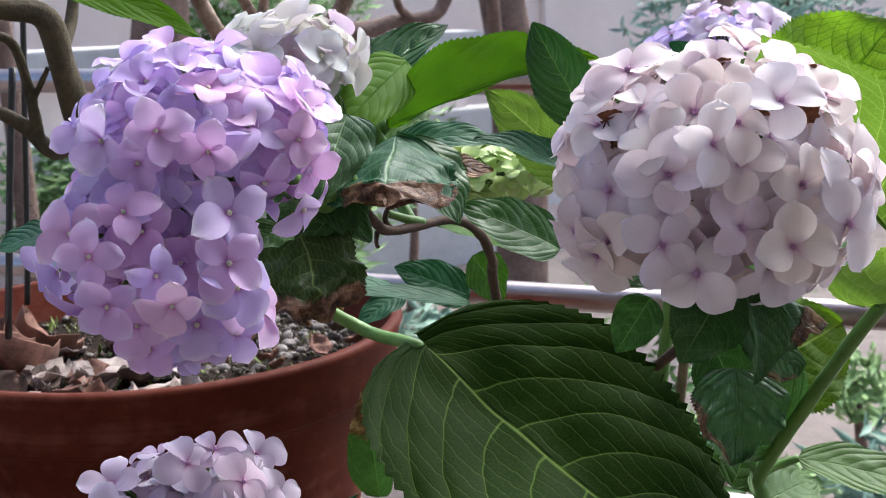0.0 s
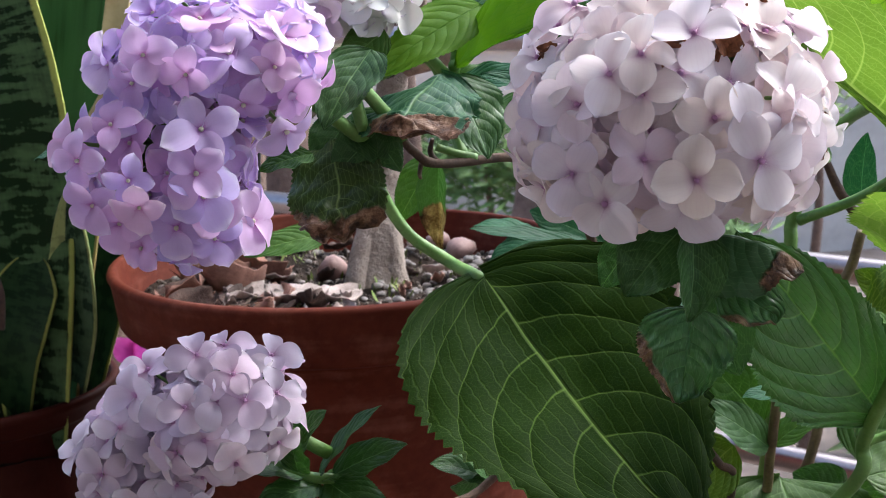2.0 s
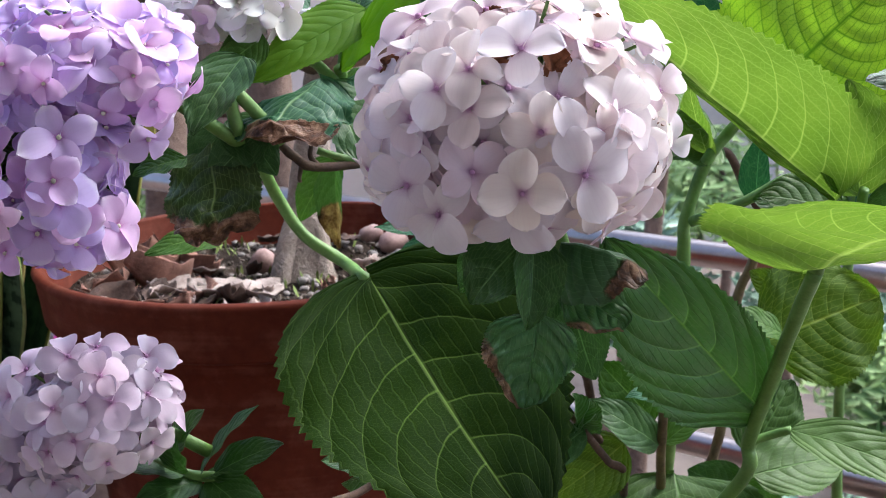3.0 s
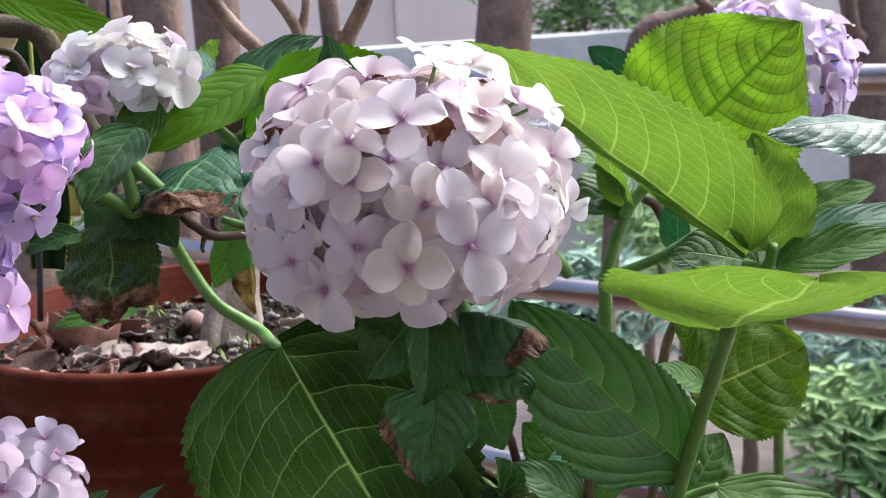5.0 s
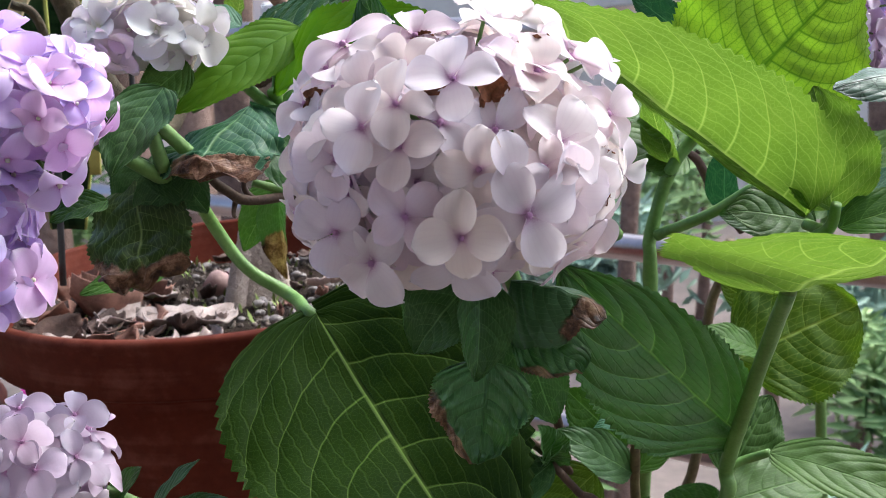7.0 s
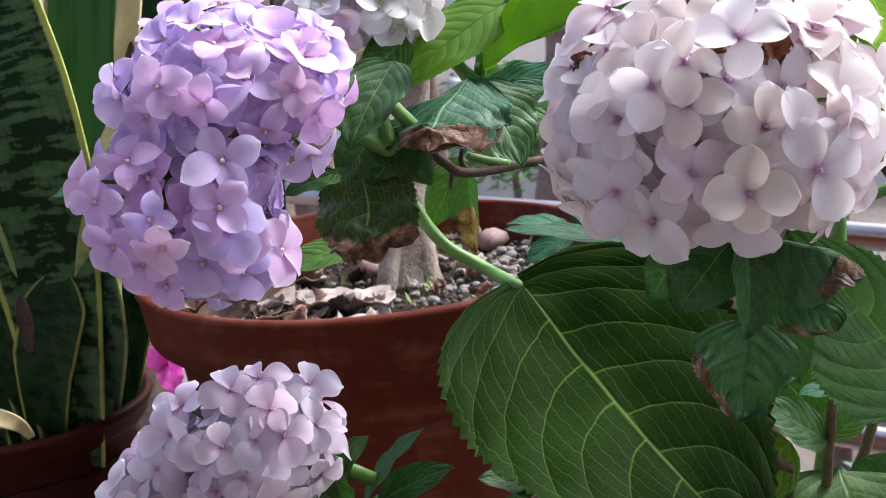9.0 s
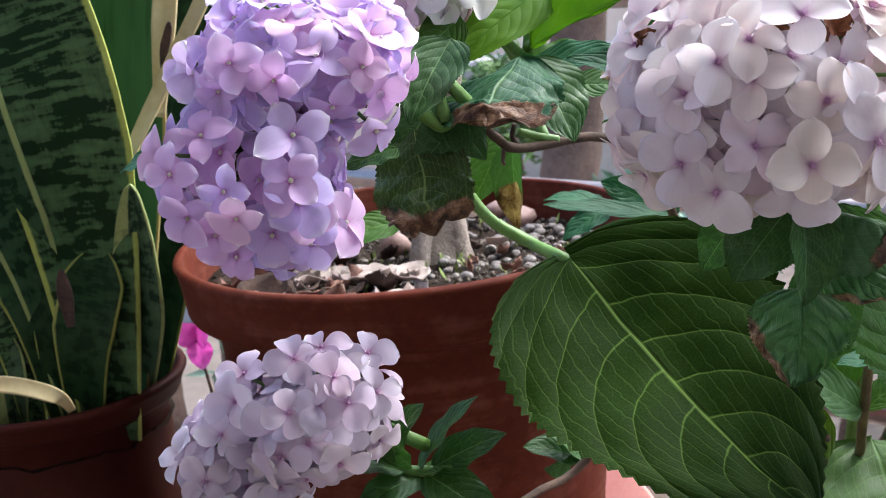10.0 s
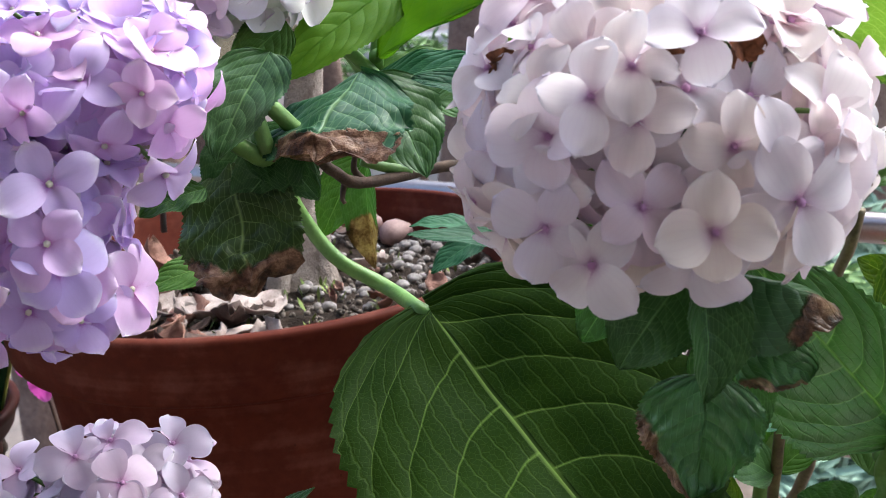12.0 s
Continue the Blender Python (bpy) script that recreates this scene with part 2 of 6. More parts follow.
STEEL = rough_mat("steel", (0.30, 0.25, 0.24), (0.42, 0.36, 0.35), 30, 0.28, 12, 0.1, 0.0005, 1.0)
PETAL_WHITE = petal_mat("petal_white", (0.50, 0.27, 0.44), (0.86, 0.785, 0.78), (0.87, 0.82, 0.84), 0.40)
PETAL_PURPLE = petal_mat("petal_purple", (0.44, 0.18, 0.54), (0.68, 0.55, 0.88), (0.87, 0.81, 0.97), 0.32)
PETAL_LILAC = petal_mat("petal_lilac", (0.50, 0.25, 0.44), (0.68, 0.59, 0.68), (0.78, 0.73, 0.78))
PETAL_CREAM = petal_mat("petal_cream", (0.52, 0.56, 0.30), (0.77, 0.76, 0.71), (0.80, 0.785, 0.80))
PETAL_GREEN = petal_mat("petal_green", (0.40, 0.55, 0.15), (0.55, 0.68, 0.28), (0.66, 0.75, 0.42))
EYE = rough_mat("floret_eye", (0.34, 0.14, 0.32), (0.54, 0.30, 0.50), 400, 0.5)
EYE_PALE = rough_mat("floret_eye_pale", (0.55, 0.55, 0.38), (0.72, 0.70, 0.55), 400, 0.5)
PAVING = rough_mat("paving", (0.12, 0.092, 0.080), (0.25, 0.20, 0.175), 1.2, 0.9, 8, 0.4, 0.02)

LEAF_SCORCH = leaf_mat("leaf_dark_scorched", (0.034, 0.100, 0.028), (0.080, 0.180, 0.056), (0.13, 0.27, 0.10), (0.9, 1.2, 0.35), 0.14, 0.34, 0.0010, 0.045, along="corner", amount=0.6, veins=6.0, spec=0.42, thin=18.0)
LEAF_CURL = leaf_mat("leaf_curled", (0.026, 0.078, 0.022), (0.056, 0.130, 0.040), (0.10, 0.20, 0.07), (0.9, 1.2, 0.35), 0.14, 0.34, 0.0003, 0.1, along="tip", amount=0.3, spec=0.40)
LEAF_TIPBURN = leaf_mat("leaf_browned_tip", (0.031, 0.078, 0.020), (0.070, 0.136, 0.037), (0.14, 0.24, 0.10), (0.9, 1.2, 0.4), 0.25, 0.42, 0.0005, 0.26, along="tip", amount=0.55)
# lit copy of LEAF_MID, the light painted in as a brighter green
LEAF_MIDLIT = leaf_mat("leaf_green_lit", (0.050, 0.122, 0.006), (0.100, 0.195, 0.012), (0.05, 0.14, 0.008), (1.1, 1.25, 0.3), 0.42, 0.48, 0.0003, amount=0.45, veins=9.0, spec=0.05, fine=0.3)
LEAF_BACK = leaf_mat("leaf_old_yellowing", (0.05, 0.10, 0.012), (0.12, 0.20, 0.024), (0.28, 0.38, 0.08), (1.1, 1.2, 0.3), 0.35, 0.5, 0.0007, fine=0.2)
# reflected sheen put into the colour: greyish pale body between dark veins
LEAF_SHEEN = leaf_mat("leaf_painted_sheen", (0.06, 0.11, 0.07), (0.13, 0.19, 0.14), (0.012, 0.03, 0.012), (0.8, 1.0, 0.5), 0.1, 0.34, 0.0003, amount=0.8, fine=0.85, spec=0.4)
LEAF_MOSS = rough_mat("moss_green", (0.09, 0.13, 0.022), (0.22, 0.27, 0.06), 60, 0.8)
STEM_NODE = rough_mat("cane", (0.07, 0.04, 0.02), (0.19, 0.14, 0.06), 80, 0.55, 6, 0.4)
GRAVEL = rough_mat("gravel", (0.10, 0.085, 0.08), (0.36, 0.325, 0.31), 60, 0.85, 6, 0.3, 0.002, 0.0, 0.15)
GRIT = rough_mat("grit", (0.018, 0.012, 0.009), (0.17, 0.135, 0.11), 45, 0.9)
STONE_PINK = rough_mat("stone_pink", (0.16, 0.09, 0.08), (0.34, 0.22, 0.20), 60, 0.7)
LITTER_BROWN = rough_mat("litter_brown", (0.022, 0.011, 0.008), (0.09, 0.048, 0.034), 70, 0.85, 5, 0.8)
LITTER_RED = rough_mat("litter_reddish", (0.12, 0.055, 0.038), (0.32, 0.16, 0.115), 70, 0.85, 5, 0.8)
LITTER_PALE = rough_mat("litter_pale", (0.24, 0.18, 0.16), (0.50, 0.41, 0.37), 70, 0.85, 5, 0.7)
# bright pink in place of the light on the big pot's lower right
SAUCER = rough_mat("saucer_pot_light", (0.52, 0.20, 0.17), (0.62, 0.28, 0.24), 20, 0.45, 9, 0.1)
GLAZE = rough_mat("white_glaze", (0.50, 0.49, 0.50), (0.60, 0.59, 0.60), 12, 0.15, 8, 0.05)
SUCCULENT = rough_mat("succulent_blue", (0.40, 0.46, 0.43), (0.58, 0.62, 0.60), 60, 0.5)
ORANGE = rough_mat("succulent_orange", (0.70, 0.20, 0.06), (0.82, 0.34, 0.14), 60, 0.5)
BLACK = rough_mat("black_metal", (0.012, 0.012, 0.013), (0.03, 0.03, 0.032), 60, 0.4)
PETAL_PINK = petal_mat("petal_pinkish", (0.52, 0.19, 0.48), (0.75, 0.53, 0.80), (0.88, 0.76, 0.92), 0.32)
DRY_PETAL = rough_mat("browned_petal", (0.07, 0.022, 0.010), (0.34, 0.13, 0.05), 200, 0.8)


def snake_mat(name, dark, light, edge, edge_at, bands, left=0.0, share=0.5):
    """Sword leaf: jagged pale cross bands, fine lengthwise streaks and a yellow margin."""
    m, nt, b = shader(name, 0.42, 0.0, 0.14)
    uv = nt.nodes.new("ShaderNodeUVMap")
    sep = nt.nodes.new("ShaderNodeSeparateXYZ")
    nt.links.new(uv.outputs[0], sep.inputs[0])

    def grain(along, across, detail=4.0):
        mapped = nt.nodes.new("ShaderNodeMapping")
        mapped.inputs["Scale"].default_value = (along, across, 1.0)
        nt.links.new(uv.outputs[0], mapped.inputs["Vector"])
        n = node(nt, "TexNoise", Scale=1.0, Detail=detail, Roughness=0.6)
        nt.links.new(mapped.outputs[0], n.inputs["Vector"])
        return n.outputs["Fac"]

    wave, teeth, streak, blotch = grain(bands, 1.1, 2.0), grain(bands * 1.5, 15.0, 3.0), grain(3.0, 36.0), grain(bands * 0.35, 2.6, 3.0)
    side = calc(nt, "ABSOLUTE", sep.outputs[1])
    h = calc(nt, "ADD", wave, calc(nt, "MULTIPLY", calc(nt, "SUBTRACT", teeth, 0.5), 0.24))
    h = calc(nt, "ADD", h, calc(nt, "MULTIPLY", calc(nt, "SUBTRACT", blotch, 0.5), 0.45))
    h = calc(nt, "ADD", h, calc(nt, "MULTIPLY", side, 0.09))
    body = ramp(nt, h, (share - 0.03, dark), (share + 0.02, tuple(a * 0.4 + c * 0.6 for a, c in zip(dark, light))), (share + 0.17, light))
    body = blend(nt, calc(nt, "MULTIPLY", streak, 0.45), body, tuple(a * 0.7 for a in dark))
    where = calc(nt, "MAXIMUM", side, calc(nt, "SUBTRACT", left, sep.outputs[1])) if left else side
    where = calc(nt, "ADD", where, calc(nt, "MULTIPLY", calc(nt, "SUBTRACT", teeth, 0.5), 0.07))
    margin = blend(nt, calc(nt, "MULTIPLY", ramp(nt, h, (share - 0.06, 1.0), (share + 0.05, 0.0)), 0.35 if left else 0.12), edge, dark)
    c = blend(nt, ramp(nt, where, (edge_at - 0.02, 0.0), (edge_at + 0.02, 1.0)), body, margin)
    nt.links.new(c, b.inputs["Base Color"])
    bump(nt, b, streak, 0.2, 0.001)
    see_through(nt, b, c, 0.12)
    return m


SNAKE = snake_mat("snake_leaf", (0.010, 0.030, 0.009), (0.115, 0.205, 0.085), (0.44, 0.50, 0.12), 0.91, 44.0, share=0.53)
SNAKE_FRONT = snake_mat("snake_leaf_half_pale", (0.012, 0.036, 0.016), (0.10, 0.17, 0.09), (0.36, 0.42, 0.16), 0.93, 16.0, left=0.62)
# pale-edged leaf with shade painted in: the bands of SNAKE, darkened
SNAKE_SHADE = snake_mat("snake_leaf_pale_edged_shaded", (0.008, 0.030, 0.012), (0.05, 0.11, 0.05), (0.30, 0.36, 0.13), 0.84, 30.0)
SNAKE_DARK = snake_mat("snake_leaf_dark", (0.010, 0.030, 0.011), (0.030, 0.07, 0.025), (0.34, 0.36, 0.09), 0.93, 18.0)
SNAKE_PLAIN = snake_mat("snake_leaf_plain", (0.040, 0.115, 0.028), (0.075, 0.19, 0.055), (0.48, 0.38, 0.14), 0.93, 3.0, share=0.45)
SNAKE_YELLOW = rough_mat("snake_leaf_yellow", (0.36, 0.33, 0.06), (0.52, 0.47, 0.13), 25, 0.5, 5, 0.3)
SNAKE_DRY = rough_mat("snake_leaf_dry", (0.46, 0.36, 0.17), (0.64, 0.55, 0.32), 25, 0.7, 5, 0.4)
GARDEN_LEAF = rough_mat("garden_leaf", (0.07, 0.15, 0.03), (0.20, 0.31, 0.08), 3, 0.6)
GARDEN_BLUE = rough_mat("garden_leaf_bluish", (0.17, 0.28, 0.18), (0.36, 0.48, 0.36), 3, 0.6)
RENDER_PINK = rough_mat("pink_render", (0.80, 0.64, 0.54), (0.88, 0.73, 0.63), 1.5, 0.9)
CONCRETE = rough_mat("concrete", (0.42, 0.40, 0.39), (0.60, 0.58, 0.56), 2.5, 0.9)
TILE_DARK = rough_mat("floor_tile", (0.05, 0.036, 0.030), (0.09, 0.066, 0.052), 4, 0.5)
ROOM_UNSEEN = rough_mat("unseen_room", (0.50, 0.485, 0.47), (0.60, 0.585, 0.57), 3, 0.9)
WOOD = rough_mat("weathered_wood", (0.06, 0.038, 0.025), (0.14, 0.10, 0.07), 12, 0.75)
# brighter LEAF_YOUNG with dark veins: light from behind put into the colour
LEAF_BACKLIT = leaf_mat("leaf_young_backlit", (0.19, 0.33, 0.03), (0.28, 0.44, 0.05), (0.06, 0.15, 0.010), (1.05, 1.12, 0.35), 0.55, 0.55, 0.0012, veins=10.0, amount=1.0, fine=0.42, cells=430.0, thin=11.0)

GARDEN_BRIGHT = rough_mat("garden_leaf_bright", (0.20, 0.33, 0.09), (0.42, 0.55, 0.22), 3, 0.6)
PETAL_MAGENTA = petal_mat("petal_magenta", (0.60, 0.05, 0.40), (0.72, 0.10, 0.50), (0.78, 0.2, 0.6))


# ---- helpers for meshes ----
def mesh_of(name, bm, *mats, smooth=True):
    me = bpy.data.meshes.new(name)
    bm.to_mesh(me)
    bm.free()
    for m in mats:
        me.materials.append(m)
    if smooth:
        for p in me.polygons:
            p.use_smooth = True
    return me


def part(name, bm, material, parent, label=""):
    ob = new(name, bm if isinstance(bm, bpy.types.Mesh) else mesh_of(name, bm, material))
    ob.parent = parent
    if label:
        tagged(ob, label)
    return ob


def lathe(bm, profile, segs=96, wobble=0.0):
    """Turns a profile of (radius, height) round the z axis."""
    rings = []
    for r, z in profile:
        ring = []
        for i in range(segs):
            a = 2 * math.pi * i / segs
            k = 1 + wobble * noise.noise(Vector((math.cos(a) * 1.5, math.sin(a) * 1.5, z * 8)))
            ring.append(bm.verts.new((r * k * math.cos(a), r * k * math.sin(a), z)))
        rings.append(ring)
    for lo, hi in zip(rings, rings[1:]):
        for i in range(segs):
            bm.faces.new((lo[i], lo[(i + 1) % segs], hi[(i + 1) % segs], hi[i]))
    return rings


def spline(points, steps):
    """A smooth line through the points."""
    ps = [Vector(p) for p in points]
    ps = [ps[0] * 2 - ps[1], *ps, ps[-1] * 2 - ps[-2]]
    out = []
    for a, b, c, d in zip(ps, ps[1:], ps[2:], ps[3:]):
        for i in range(steps):
            t = i / steps
            out.append(0.5 * (2 * b + (c - a) * t + (2 * a - 5 * b + 4 * c - d) * t * t + (3 * b - a - 3 * c + d) * t ** 3))
    out.append(ps[-2])
    return out


def tube(bm, points, r0, r1, segs=10, steps=6, knots=0.0, seed=0.0):
    line = spline(points, steps)
    last, rings = None, []
    for i, p in enumerate(line):
        d = (line[min(i + 1, len(line) - 1)] - line[max(i - 1, 0)]).normalized()
        x = d.orthogonal().normalized() if last is None else (last - d * last.dot(d)).normalized()
        last, y = x, d.cross(x)
        f = i / (len(line) - 1)
        ring = []
        for k in range(segs):
            a = 2 * math.pi * k / segs
            n = noise.noise(p * (0.35 / max(r0, 1e-4)) + Vector((math.cos(a), math.sin(a), seed)))
            r = (r0 + (r1 - r0) * f) * (1 + knots * n)
            ring.append(bm.verts.new(p + x * (math.cos(a) * r) + y * (math.sin(a) * r)))
        rings.append(ring)
    for lo, hi in zip(rings, rings[1:]):
        for k in range(segs):
            bm.faces.new((lo[k], lo[(k + 1) % segs], hi[(k + 1) % segs], hi[k]))
    bm.faces.new(rings[0][::-1])
    bm.faces.new(rings[-1])


def stem(parent, points, r0, r1, mat=None, name="stem", knots=0.12, label="", segs=10):
    bm = bmesh.new()
    tube(bm, points, r0, r1, segs, 6, knots, r0 * 900)
    return part(name, bm, mat or STEM_GREEN, parent, label)


def blade(base, tip, face, width, arch=0.0, fold=0.15, curl=0.0, twist=0.0, teeth=26, wide=0.46, ruffle=0.03, point=0.82, halves=(1.0, 1.0), crumple=0.0, veins=7.5, quilt=0.004, heart=0.0):
    """A toothed, veined leaf blade from base to tip; face: the way its upper side looks."""
    b, t = Vector(base), Vector(tip)
    m = t - b
    length = m.length
    m.normalize()
    n0 = (Vector(face) - m * Vector(face).dot(m)).normalized()
    bm = bmesh.new()
    layer = bm.loops.layers.uv.new("UVMap")
    nu, nv = teeth * 2, 10
    grid, coords = [], {}
    for i in range(nu + 1):
        u = i / nu
        n = (Matrix.Rotation(twist * (u - 0.3), 3, m) @ n0).normalized()
        s = m.cross(n).normalized()
        mid = b + m * (length * u) + n * (arch * length * 4 * u * (1 - u) * (0.75 + 0.5 * u)) - n * (curl * length * u * u)
        k = (u ** wide) * (1 - u) ** point
        k /= (wide / (wide + point)) ** wide * (point / (wide + point)) ** point
        half = width * 0.5 * max(k, 0.012)
        row = []
        for j in range(-nv, nv + 1):
            v = j / nv
            edge = 1.0
            if abs(j) == nv and 0.06 < u < 0.99:
                edge = 1.0 + (0.030 if i % 2 else -0.014)
            lift = fold * abs(v) ** 1.3 * half - curl * half * v * v * 0.7
            wave = ruffle * width * (abs(v) ** 2) * math.sin(u * 17 + (2.0 if v > 0 else 0.4) + base[0] * 90)
            puck = noise.noise(Vector((u * 7, v * 3, base[2] * 40))) * width * 0.022
            part_of = halves[1] if v > 0 else halves[0]
            run = u * veins - 0.7 * abs(v) - 2.3 * v * v + (0.17 if v > 0 else -0.17)
            rib = 1 - 2 * abs(run - math.floor(run) - 0.5)
            puff = quilt * min(1.0, width / 0.06) * width * (1 - rib ** 2) * min(1.0, 4 * abs(v)) * (1 - 0.5 * abs(v))
            p = mid + s * (half * v * edge * part_of) + n * (lift + wave + puck + puff)
            p -= m * (heart * length * abs(v) ** 1.3 * (1 - u) ** 4)
            if crumple:
                p += noise.noise_vector(p * 75) * (crumple * width * u * u) + noise.noise_vector(p * 190) * (0.4 * crumple * width * u * u)
            if abs(j) == nv and i % 2:
                p += m * (length * 0.35 / nu)
            vert = bm.verts.new(p)
            coords[vert] = (u, v)
            row.append(vert)
        grid.append(row)
    for a, c in zip(grid, grid[1:]):
        for j in range(2 * nv):
            f = bm.faces.new((a[j], a[j + 1], c[j + 1], c[j]))
            for loop in f.loops:
                loop[layer].uv = coords[loop.vert]
    return bm


def leaf(parent, base, tip, face, width, mat, arch=0.05, fold=0.15, curl=0.0, twist=0.0, label="", stalk=None, **more):
    more.setdefault("veins", mat["veins"] if "veins" in mat else 7.5)
    ob = part("leaf", blade(base, tip, face, width, arch, fold, curl, twist, **more), mat, parent, label)
    if stalk:
        stem(ob, [stalk, (Vector(stalk) + Vector(base)) / 2 - Vector((0, 0, 0.002)), base], 0.0028, 0.0022, STEM_GREEN, "petiole", 0.05)
    return ob


def floret_mesh(petal, eye, seed, broad=1.0, cup=0.25, pointed=0.0):
    """One floret of four separate sepals round a small eye; radius 1, opening along +z."""
    rnd = random.Random(seed)
    bm = bmesh.new()
    layer = bm.loops.layers.uv.new("UVMap")
    nu, nv = 10, 4
    opening = cup + rnd.uniform(-0.16, 0.16)
    for q in range(4):
        a = q * math.pi / 2 + rnd.uniform(-0.13, 0.13)
        size, tilt, roll = rnd.uniform(0.80, 1.10), opening + rnd.uniform(-0.34, 0.34), rnd.uniform(-0.34, 0.34)
        turn = Matrix.Rotation(a, 3, "Z") @ Matrix.Rotation(-tilt, 3, "Y") @ Matrix.Rotation(roll, 3, "X")
        dish, back, lean = rnd.uniform(0.0, 0.42), rnd.uniform(-0.02, 0.36), rnd.uniform(-0.12, 0.12)
        wave = rnd.uniform(0, 6.3)
        rows, coords = [], {}
        for i in range(nu + 1):
            u = 1 - (1 - i / nu) ** 1.8
            w = 0.47 * broad * size * (max(u, 0.012) ** (0.70 - 0.08 * pointed)) * (max(1 - u, 0.0) ** (0.46 + 0.22 * pointed)) * (2.02 + 0.28 * pointed)
            row = []
            for j in range(-nv, nv + 1):
                v = j / nv
                x = size * (0.05 + 0.95 * u - 0.05 * v * v * u)
                y = w * v + lean * size * u * u
                z = 0.10 * math.sin(3 * u) - back * u * u + dish * v * v * w + 0.035 * u * math.sin(4 * u + 3.4 * v + wave) + 0.02 * (1 - abs(v)) ** 2 * (u - 1)
                vert = bm.verts.new(turn @ Vector((x, y, z + 0.025 * (q % 2))))
                coords[vert] = (u, v)
                row.append(vert)
            rows.append(row)
        for lo, hi in zip(rows, rows[1:]):
            for j in range(2 * nv):
                f = bm.faces.new((lo[j], lo[j + 1], hi[j + 1], hi[j]))
                for loop in f.loops:
                    loop[layer].uv = coords[loop.vert]
    made = bmesh.ops.create_icosphere(bm, subdivisions=1, radius=0.075, matrix=Matrix.Translation((0, 0, 0.045)))
    for v in made["verts"]:
        for f in v.link_faces:
            f.material_index = 1
    return mesh_of("floret", bm, petal, eye)


HEADS = {}


def start_head(parent, lobes, petals, eye, seed, label, cup=0.25, pointed=0.0):
    """A mophead over one or more egg-shaped lobes (centre, radii, lean in degrees), as yet without florets."""
    rnd = random.Random(seed)
    head = new("flower_head")
    head.parent = parent
    head.location = lobes[0][0]
    tagged(head, label)
    HEADS[head] = dict(
        rnd=rnd, parent=parent, origin=Vector(lobes[0][0]), placed=[], core=bmesh.new(), seed=seed,
        open=[floret_mesh(petals[k % len(petals)], eye, seed + 50 + k, rnd.uniform(0.80, 1.08), cup * 0.4, pointed) for k in range(12)],
        cupped=[floret_mesh(rnd.choice(petals), eye, seed + k, rnd.uniform(0.9, 1.12), cup, pointed) for k in range(14)],
        lobes=[(Vector(c), Vector(r), Euler([radians(a) for a in lean]).to_matrix()) for c, r, lean in lobes])
    return head


def set_floret(head, mesh, p, out, turn, size):
    """One floret at p that opens along out, on its own thin stalk from inside the head."""
    h = HEADS[head]
    out = Vector(out).normalized()
    side = (Vector((1, 0, 0)) - out * out.x).normalized()
    rot = Matrix((side, out.cross(side), out)).transposed() @ Matrix.Rotation(radians(turn), 3, "Z")
    f = new("floret", mesh)
    f.parent = head
    f.matrix_basis = Matrix.Translation(p - h["origin"]) @ rot.to_4x4() @ Matrix.Diagonal((size, size, size, 1))
    c = min((lobe[0] for lobe in h["lobes"]), key=lambda q: (q - p).length)
    inner = c + (p - c) * 0.25
    tube(h["core"], [inner - h["origin"], (p + inner) / 2 - h["origin"] + out * 0.003, p - h["origin"] - out * 0.0008], 0.0012, 0.0007, 5, 2)
    h["placed"].append((p, size))


def bloom(head, at, out, turn, size):
    """A wide-open outer floret."""
    h = HEADS[head]
    tip = Vector([h["rnd"].uniform(-1, 1) for _ in range(3)]) * 0.22
    set_floret(head, h["open"][len(h["placed"]) % 12], Vector(at), Vector(out) + tip, turn, size)


